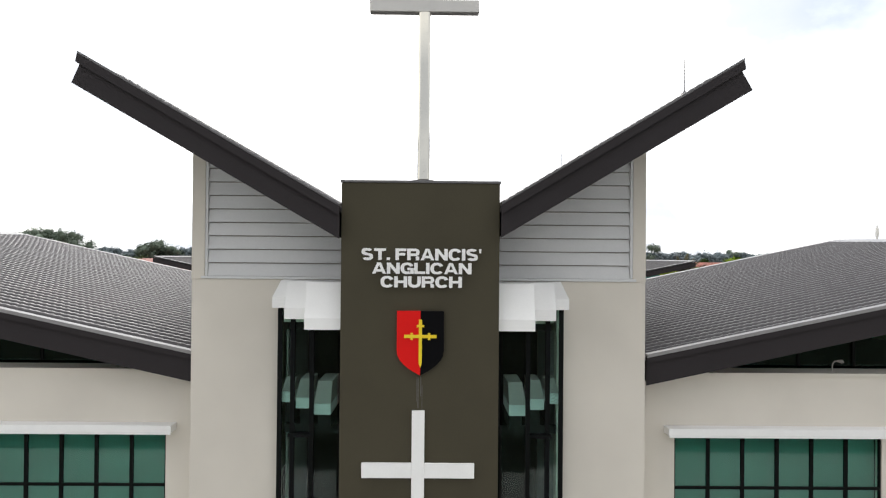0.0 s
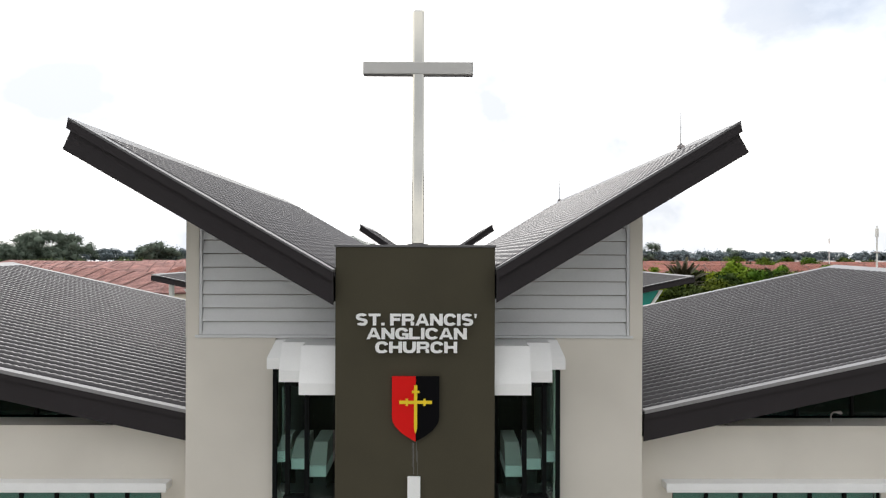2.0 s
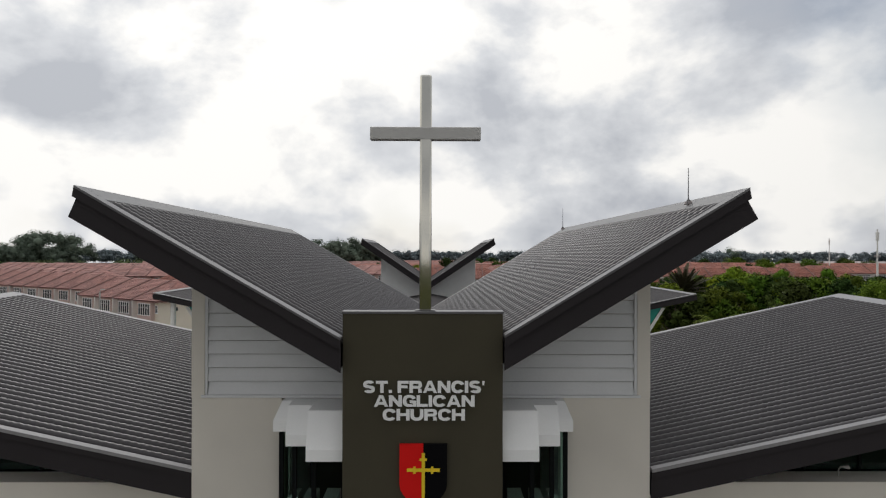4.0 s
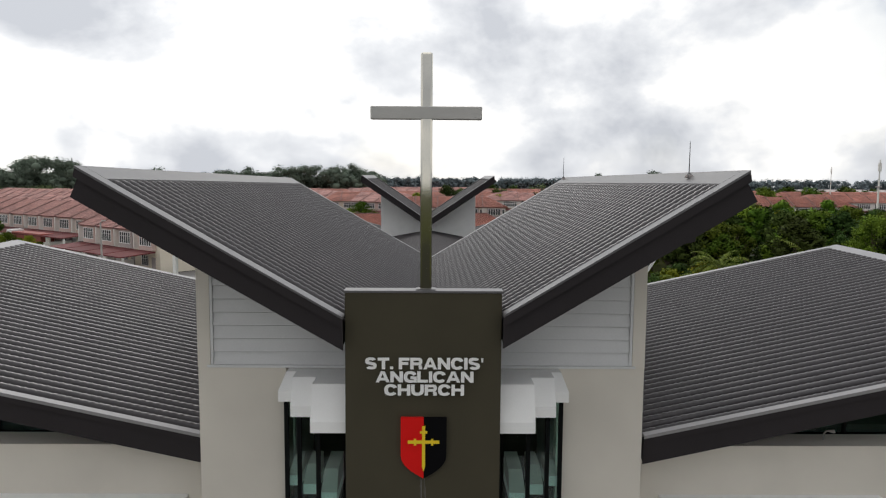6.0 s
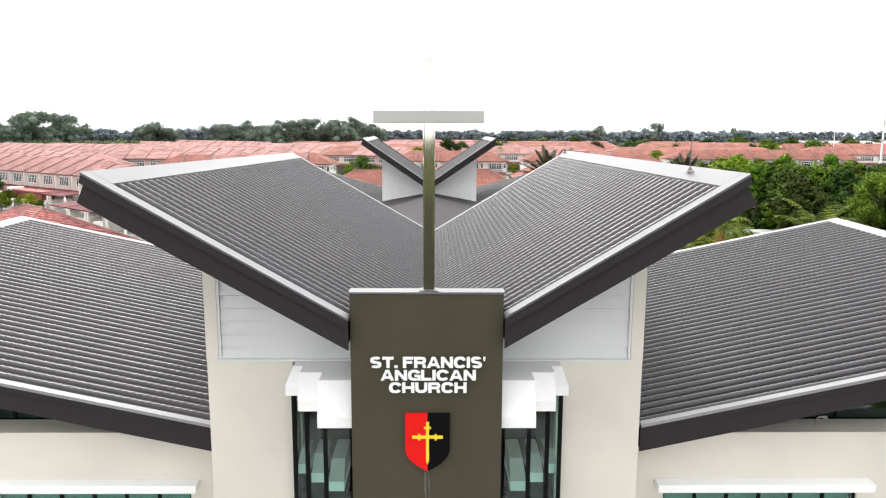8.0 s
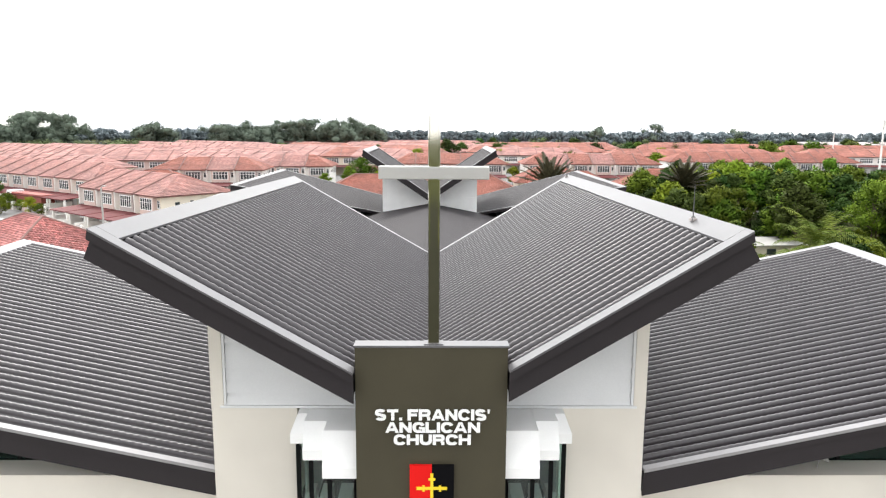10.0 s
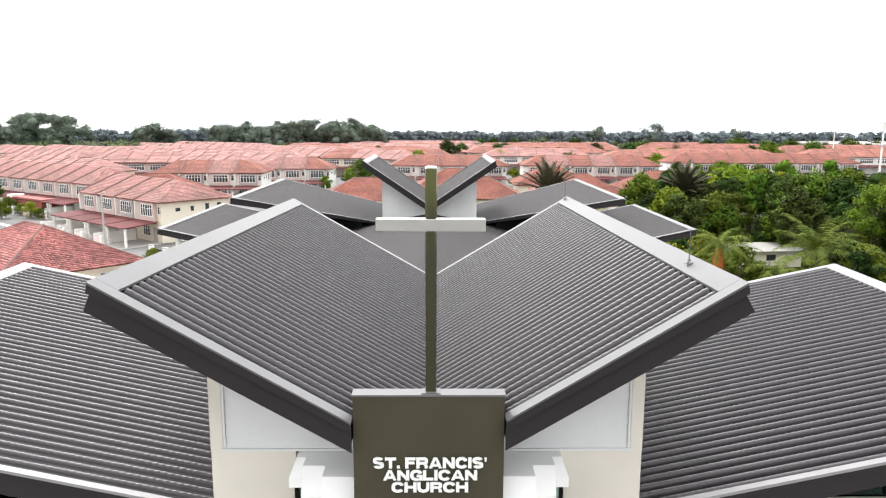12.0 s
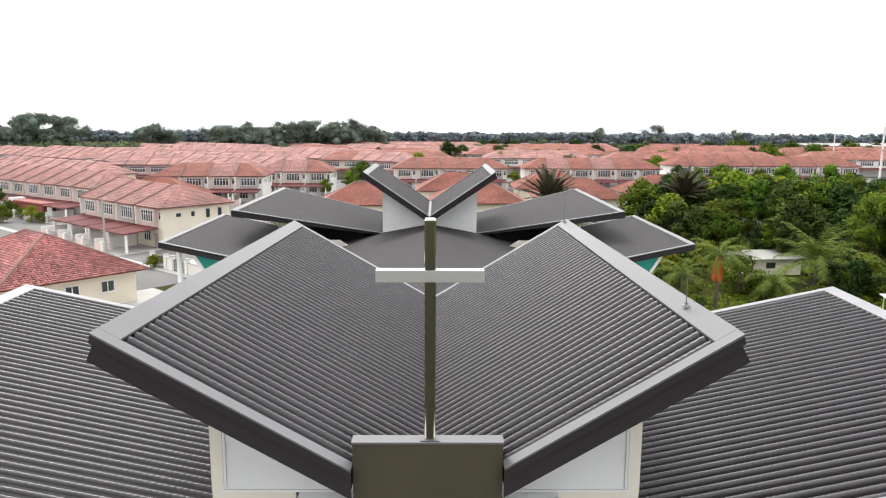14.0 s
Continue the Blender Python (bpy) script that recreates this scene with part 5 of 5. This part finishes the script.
def leaf_core(verts, faces, normals, c, r, rng, flat=0.75):
    """Dense inside of a far clump, lumpy."""
    k = len(verts)
    for i in range(1, 4):
        for j in range(7):
            d = Vector((math.sin(i * math.pi / 4) * math.cos(j * 0.8976), math.sin(i * math.pi / 4) * math.sin(j * 0.8976), math.cos(i * math.pi / 4)))
            q = r * rng.uniform(0.78, 1.0)
            verts.append(Vector(c) + Vector((d.x * q, d.y * q, d.z * q * flat)))
            normals.append((d + Vector((0, 0, 0.3))).normalized())
    verts.append(Vector(c) + Vector((0, 0, r * flat)))
    normals.append(Vector((0, 0, 1)))
    for j in range(7):
        n = (j + 1) % 7
        faces.append((k + j, k + n, k + 21))
        for i in range(2):
            faces.append((k + i * 7 + j, k + i * 7 + 7 + j, k + i * 7 + 7 + n, k + i * 7 + n))


def leaf_mesh(name, verts, faces, normals, leaf):
    me = bpy.data.meshes.new(name)
    me.from_pydata(verts, [], faces)
    me.materials.append(M[leaf])
    me.shade_smooth()
    me.normals_split_custom_set_from_vertices(normals)
    return me


def tree_meshes(seed, h, spread, clumps, per, size, leaf, trunk_part=0.35):
    rng = random.Random(seed)
    verts, faces, normals = [], [], []
    bm = bmesh.new()
    top = h * trunk_part
    tube([(0, 0, -0.1), (0.1, 0.05, top * 0.5), (0.05, 0.1, top), (0.1, 0.0, h * 0.75)], [h * 0.028, h * 0.022, h * 0.018, h * 0.006], 7, bm)
    for i in range(clumps):
        a = rng.uniform(0, 2 * math.pi)
        q = rng.random()
        zz = top * 0.8 + (h - top * 0.8) * (0.1 + 0.82 * q)
        rad = spread * math.sqrt(max(0.05, 1 - (2 * q - 0.75) ** 2)) * rng.uniform(0.35, 0.95)
        c = (rad * math.cos(a), rad * math.sin(a), zz)
        leaf_blob(verts, faces, normals, c, spread * rng.uniform(0.26, 0.42), per, size, rng)
        if i % 3 == 0:
            tube([(0.05, 0.05, top * 0.9), (c[0] * 0.5, c[1] * 0.5, (top + zz) / 2), c], [h * 0.010, h * 0.007, h * 0.003], 5, bm, cap=False)
    crown = leaf_mesh("crown", verts, faces, normals, leaf)
    trunk = bpy.data.meshes.new("trunk")
    bm.to_mesh(trunk)
    bm.free()
    trunk.materials.append(M["bark"])
    return trunk, crown


def tree(meshes, x, y, scale, rz, label, group, name="tree"):
    t = thing(name, label, name, at=(x, y, 0), rz=rz, group=group)
    t.scale = (scale, scale, scale)
    for nm, me in zip(("trunk", "crown"), meshes):
        ob = new(nm, me)
        ob.parent = t
    return t


kinds = [
    (tree_meshes(1, 10, 3.6, 42, 105, 0.28, "leaf"), "green broadleaf tree with a full uneven crown"),
    (tree_meshes(2, 10, 3.0, 40, 105, 0.26, "leaf_dark"), "dark green broadleaf tree with a dense crown"),
    (tree_meshes(3, 10, 4.2, 46, 105, 0.29, "leaf"), "wide spreading green tree"),
    (tree_meshes(4, 10, 3.2, 36, 100, 0.28, "leaf_light", 0.3), "bright yellow-green leafy tree"),
]
fine = [(tree_meshes(8, 10, 4.0, 62, 150, 0.17, "leaf"), "tall broadleaf tree with small glossy leaves"), (tree_meshes(9, 10, 3.4, 58, 150, 0.17, "leaf_dark"), "tall dark broadleaf tree with small leaves")]
bush = [(tree_meshes(5, 4, 2.4, 26, 90, 0.175, "leaf_light", 0.1), "low yellow-green bush in rough grass"), (tree_meshes(6, 4, 2.6, 28, 90, 0.185, "leaf", 0.1), "low green bush in rough grass"), (tree_meshes(7, 4, 2.2, 26, 90, 0.175, "leaf_dark", 0.1), "low dark green bush in rough grass")]
rng = random.Random(21)
G1 = "trees behind the church"


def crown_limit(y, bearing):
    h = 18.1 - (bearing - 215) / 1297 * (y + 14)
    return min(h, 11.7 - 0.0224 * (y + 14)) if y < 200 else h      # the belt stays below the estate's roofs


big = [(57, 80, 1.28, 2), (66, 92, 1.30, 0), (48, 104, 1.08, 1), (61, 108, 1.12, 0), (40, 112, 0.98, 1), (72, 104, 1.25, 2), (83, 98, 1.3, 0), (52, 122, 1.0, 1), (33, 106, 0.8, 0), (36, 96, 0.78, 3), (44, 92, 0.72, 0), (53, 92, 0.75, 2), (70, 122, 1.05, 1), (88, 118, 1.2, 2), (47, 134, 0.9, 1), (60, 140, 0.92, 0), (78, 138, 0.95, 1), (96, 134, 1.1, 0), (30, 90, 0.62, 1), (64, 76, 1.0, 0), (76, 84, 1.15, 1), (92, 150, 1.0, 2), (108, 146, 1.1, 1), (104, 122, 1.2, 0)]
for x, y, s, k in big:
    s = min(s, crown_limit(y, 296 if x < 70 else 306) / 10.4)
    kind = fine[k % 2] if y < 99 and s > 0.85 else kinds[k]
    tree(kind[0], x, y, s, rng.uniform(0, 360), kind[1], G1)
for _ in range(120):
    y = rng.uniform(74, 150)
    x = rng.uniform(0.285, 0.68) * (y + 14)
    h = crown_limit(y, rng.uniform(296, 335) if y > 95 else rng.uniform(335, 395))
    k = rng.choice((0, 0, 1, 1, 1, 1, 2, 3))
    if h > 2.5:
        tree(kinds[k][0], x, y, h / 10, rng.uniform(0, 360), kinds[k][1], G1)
for x, y, h, k in ((50, 107, 11.1, 3), (53.5, 104, 9.6, 1), (84, 142, 9.6, 0), (76, 146, 9.2, 2), (68, 140, 9.0, 1)):
    tree(kinds[k][0], x, y, h / 10.2, rng.uniform(0, 360), kinds[k][1], G1)
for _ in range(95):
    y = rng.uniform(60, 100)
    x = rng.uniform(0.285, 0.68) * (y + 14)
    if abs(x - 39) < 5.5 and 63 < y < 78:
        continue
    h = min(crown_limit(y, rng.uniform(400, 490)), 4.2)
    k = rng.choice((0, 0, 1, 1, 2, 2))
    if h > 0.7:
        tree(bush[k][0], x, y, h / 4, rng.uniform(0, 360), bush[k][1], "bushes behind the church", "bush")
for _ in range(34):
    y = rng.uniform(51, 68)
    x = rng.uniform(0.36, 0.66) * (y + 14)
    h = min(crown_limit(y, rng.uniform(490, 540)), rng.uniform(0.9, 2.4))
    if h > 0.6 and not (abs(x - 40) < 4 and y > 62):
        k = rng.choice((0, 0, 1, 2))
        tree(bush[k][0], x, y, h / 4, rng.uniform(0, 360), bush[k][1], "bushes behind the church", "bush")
for x, y, s, k in ((-88, 131, 1.0, 1), (-92, 128, 1.3, 2), (-80, 124, 0.75, 1), (-76, 121, 0.55, 0), (-26.5, 71, 0.35, 0), (-34.5, 75.5, 0.45, 0), (-76.6, 116, 0.8, 0), (-72, 117, 0.75, 0), (-69.5, 116, 0.5, 1), (-84, 124, 0.9, 1)):
    tree(bush[k][0], x, y, s, rng.uniform(0, 360), bush[k][1], "bushes in the street", "bush")
tree(kinds[1][0], -85.5, 130, 0.55, 20, kinds[1][1], "trees in the street")
for x, y, s, k in ((-22, 175, 0.55, 0), (-14, 168, 0.5, 3), (20, 172, 0.6, 3), (-26, 162, 0.45, 0), (10, 160, 0.45, 3), (63, 176, 0.75, 1), (66, 170, 0.7, 0), (-5, 205, 0.9, 0), (-20, 250, 0.9, 1)):
    tree(kinds[k][0], x, y, s, rng.uniform(0, 360), kinds[k][1], "trees between the terraces")

for _ in range(46):
    y = rng.uniform(196, 335)
    x = rng.uniform(-0.45, 0.6) * (y + 14)
    k = rng.choice((0, 1, 1, 2))
    tree(bush[k][0], x, y, rng.uniform(1.2, 2.1), rng.uniform(0, 360), "garden tree standing among the far terraces", "garden trees")
for _ in range(34):
    y = rng.uniform(262, 345)
    x = rng.uniform(-0.02, 0.62) * (y + 14)
    k = rng.choice((1, 2, 2))
    tree(bush[k][0], x, y, rng.uniform(2.0, 2.7), rng.uniform(0, 360), "tall dark garden tree above the far terraces", "garden trees")


def palm(x, y, h, fronds, length, leaf, label, droop=1.0, hang=0, seed=1, up=0.9, wide=0.055, blade=0.20):
    rng = random.Random(seed)
    t = thing("palm", label, "palm", at=(x, y, 0), group="palms")
    part("trunk", tube([(0, 0, -0.1), (0.12, 0, h * 0.5), (0.05, 0.05, h)], [0.24, 0.17, 0.14], 8), M["bark"], t)
    for i in range(fronds + hang):
        hanging = i >= fronds
        a = 2.4 * i + rng.uniform(-0.3, 0.3)
        el = -1.30 - 0.22 * rng.random() if hanging else up - 1.25 * (i / fronds) + rng.uniform(-0.15, 0.15)
        L = length * (0.85 if hanging else rng.uniform(0.8, 1.1))
        verts, faces, p = [], [], Vector((0.05, 0.05, h))
        steps, spine, e = 12, [], el
        for k in range(steps + 1):
            spine.append(p.copy())
            d = Vector((math.cos(a) * math.cos(e), math.sin(a) * math.cos(e), math.sin(e)))
            p = p + d * (L / steps)
            e -= 0.0 if hanging else droop * (0.03 + 0.16 * k / steps)
        side = Vector((-math.sin(a), math.cos(a), 0))
        for k in range(1, steps):
            for half in (0.0, 0.5):
                c = spine[k].lerp(spine[k + 1], half)
                ll = L * blade * math.sin(math.pi * (0.12 + 0.80 * k / steps))
                fwd = (spine[k + 1] - spine[k]).normalized()
                for s in (-1, 1):
                    tip = c + side * s * ll + fwd * ll * 0.55 - Vector((0, 0, ll * rng.uniform(0.25, 0.6)))
                    w = fwd * wide * L / 4
                    n0 = len(verts)
                    verts += [c - w, c + w, tip]
                    faces.append((n0, n0 + 1, n0 + 2))
        n0 = len(verts)
        for q in spine:
            verts += [q + side * 0.03, q - side * 0.03]
        for k in range(steps):
            faces.append((n0 + 2 * k, n0 + 2 * k + 1, n0 + 2 * k + 3, n0 + 2 * k + 2))
        me = bpy.data.meshes.new("frond")
        me.from_pydata(verts, [], faces)
        me.materials.append(M["orange"] if hanging else M[leaf])
        ob = new("frond", me)
        ob.parent = t
    return t


palm(28.0, 57.0, 5.6, 22, 3.4, "palm", "palm with hanging orange dead fronds", 1.2, 16, 2)
palm(42.5, 66.0, 3.2, 30, 5.6, "palm", "young coconut palm with long arching fronds", 1.0, 0, 3, 1.2)
palm(25.5, 60.0, 3.0, 16, 3.6, "palm", "young green palm beside the church", 1.3, 0, 4)
palm(35.5, 61.0, 1.8, 18, 4.4, "palm", "low palm with arching fronds", 1.4, 0, 5)
palm(33.0, 66.0, 2.6, 18, 3.6, "palm", "low palm with arching fronds", 1.2, 0, 9, 1.1)
palm(48.5, 62.0, 2.2, 20, 4.6, "palm", "low palm with arching fronds", 1.2, 0, 10, 1.1)
palm(15.4, 84.0, 7.9, 46, 4.7, "dry", "tall palm with stiff dark dry fronds", 0.45, 0, 6, 1.45, 0.17, 0.13)
palm(41.2, 107.0, 6.2, 46, 4.9, "dry", "tall palm with stiff dark dry fronds", 0.45, 0, 7, 1.45, 0.17, 0.13)
palm(20.5, 79.0, 5.6, 14, 3.0, "palm", "green palm behind the rear wing roof", 0.9, 0, 8)

# far woods
def woods(name, label, spots, leaf, size, seed, per, low=0.35):
    rng = random.Random(seed)
    verts, faces, normals = [], [], []
    for x, y, h, r in spots:
        for _ in range(6):
            c = (x + rng.gauss(0, r * 0.45), y + rng.gauss(0, r * 0.45), h * rng.uniform(low, 0.9))
            q = r * rng.uniform(0.4, 0.65)
            leaf_blob(verts, faces, normals, c, q, per, size, rng)
            leaf_core(verts, faces, normals, c, q * 0.5, rng)
        leaf_blob(verts, faces, normals, (x, y, h * 0.3), r * 0.9, 40, size * 1.3, rng)
    return tagged(new(name, leaf_mesh(name, verts, faces, normals, leaf)), label, "trees", kind="stuff")


rng = random.Random(5)
spots = []
left = [(rng.uniform(18, 150), rng.uniform(300, 325)) for _ in range(34)]
lone = [(rng.uniform(255, 310), rng.uniform(300, 325)) for _ in range(11)]
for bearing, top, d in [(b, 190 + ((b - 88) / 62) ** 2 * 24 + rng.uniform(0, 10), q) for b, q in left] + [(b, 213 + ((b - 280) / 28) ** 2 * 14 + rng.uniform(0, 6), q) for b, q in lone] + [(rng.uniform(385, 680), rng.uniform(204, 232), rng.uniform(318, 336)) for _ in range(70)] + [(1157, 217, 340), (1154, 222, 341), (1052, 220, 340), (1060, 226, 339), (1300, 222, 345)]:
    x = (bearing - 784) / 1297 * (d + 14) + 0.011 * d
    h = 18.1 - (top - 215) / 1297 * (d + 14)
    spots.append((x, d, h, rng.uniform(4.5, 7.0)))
woods("woodland", "woodland in haze-greyed green beyond the terraces", spots, "leaf_far", 0.40, 11, 190)
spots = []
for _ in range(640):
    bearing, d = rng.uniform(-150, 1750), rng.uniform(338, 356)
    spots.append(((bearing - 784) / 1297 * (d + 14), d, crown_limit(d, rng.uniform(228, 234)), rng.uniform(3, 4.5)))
woods("far_woodland", "line of far forest tinted blue-green for haze", spots, "leaf_hill", 0.45, 12, 44, 0.6)
spots = []
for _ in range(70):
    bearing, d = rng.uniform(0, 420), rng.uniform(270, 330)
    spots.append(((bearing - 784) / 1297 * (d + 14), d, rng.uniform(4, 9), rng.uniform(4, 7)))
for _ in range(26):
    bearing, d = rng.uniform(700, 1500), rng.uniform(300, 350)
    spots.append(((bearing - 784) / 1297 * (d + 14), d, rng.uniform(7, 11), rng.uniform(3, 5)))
woods("scattered_woodland", "scattered green trees among the far terraces", spots, "leaf_mid", 0.40, 13, 130)

# low growth on the rough ground beside the church
rng = random.Random(31)
verts, faces, normals = [], [], []
for _ in range(750):
    y = rng.uniform(47, 76)
    x = rng.uniform(0.37, 0.70) * (y + 14)
    r = rng.uniform(0.25, 0.75)
    leaf_blob(verts, faces, normals, (x, y, r * 0.35), r, 26, 0.11, rng, 0.6)
tagged(new("undergrowth", leaf_mesh("undergrowth", verts, faces, normals, "leaf_light")), "low yellow-green weeds over rough ground", "weeds", kind="stuff")
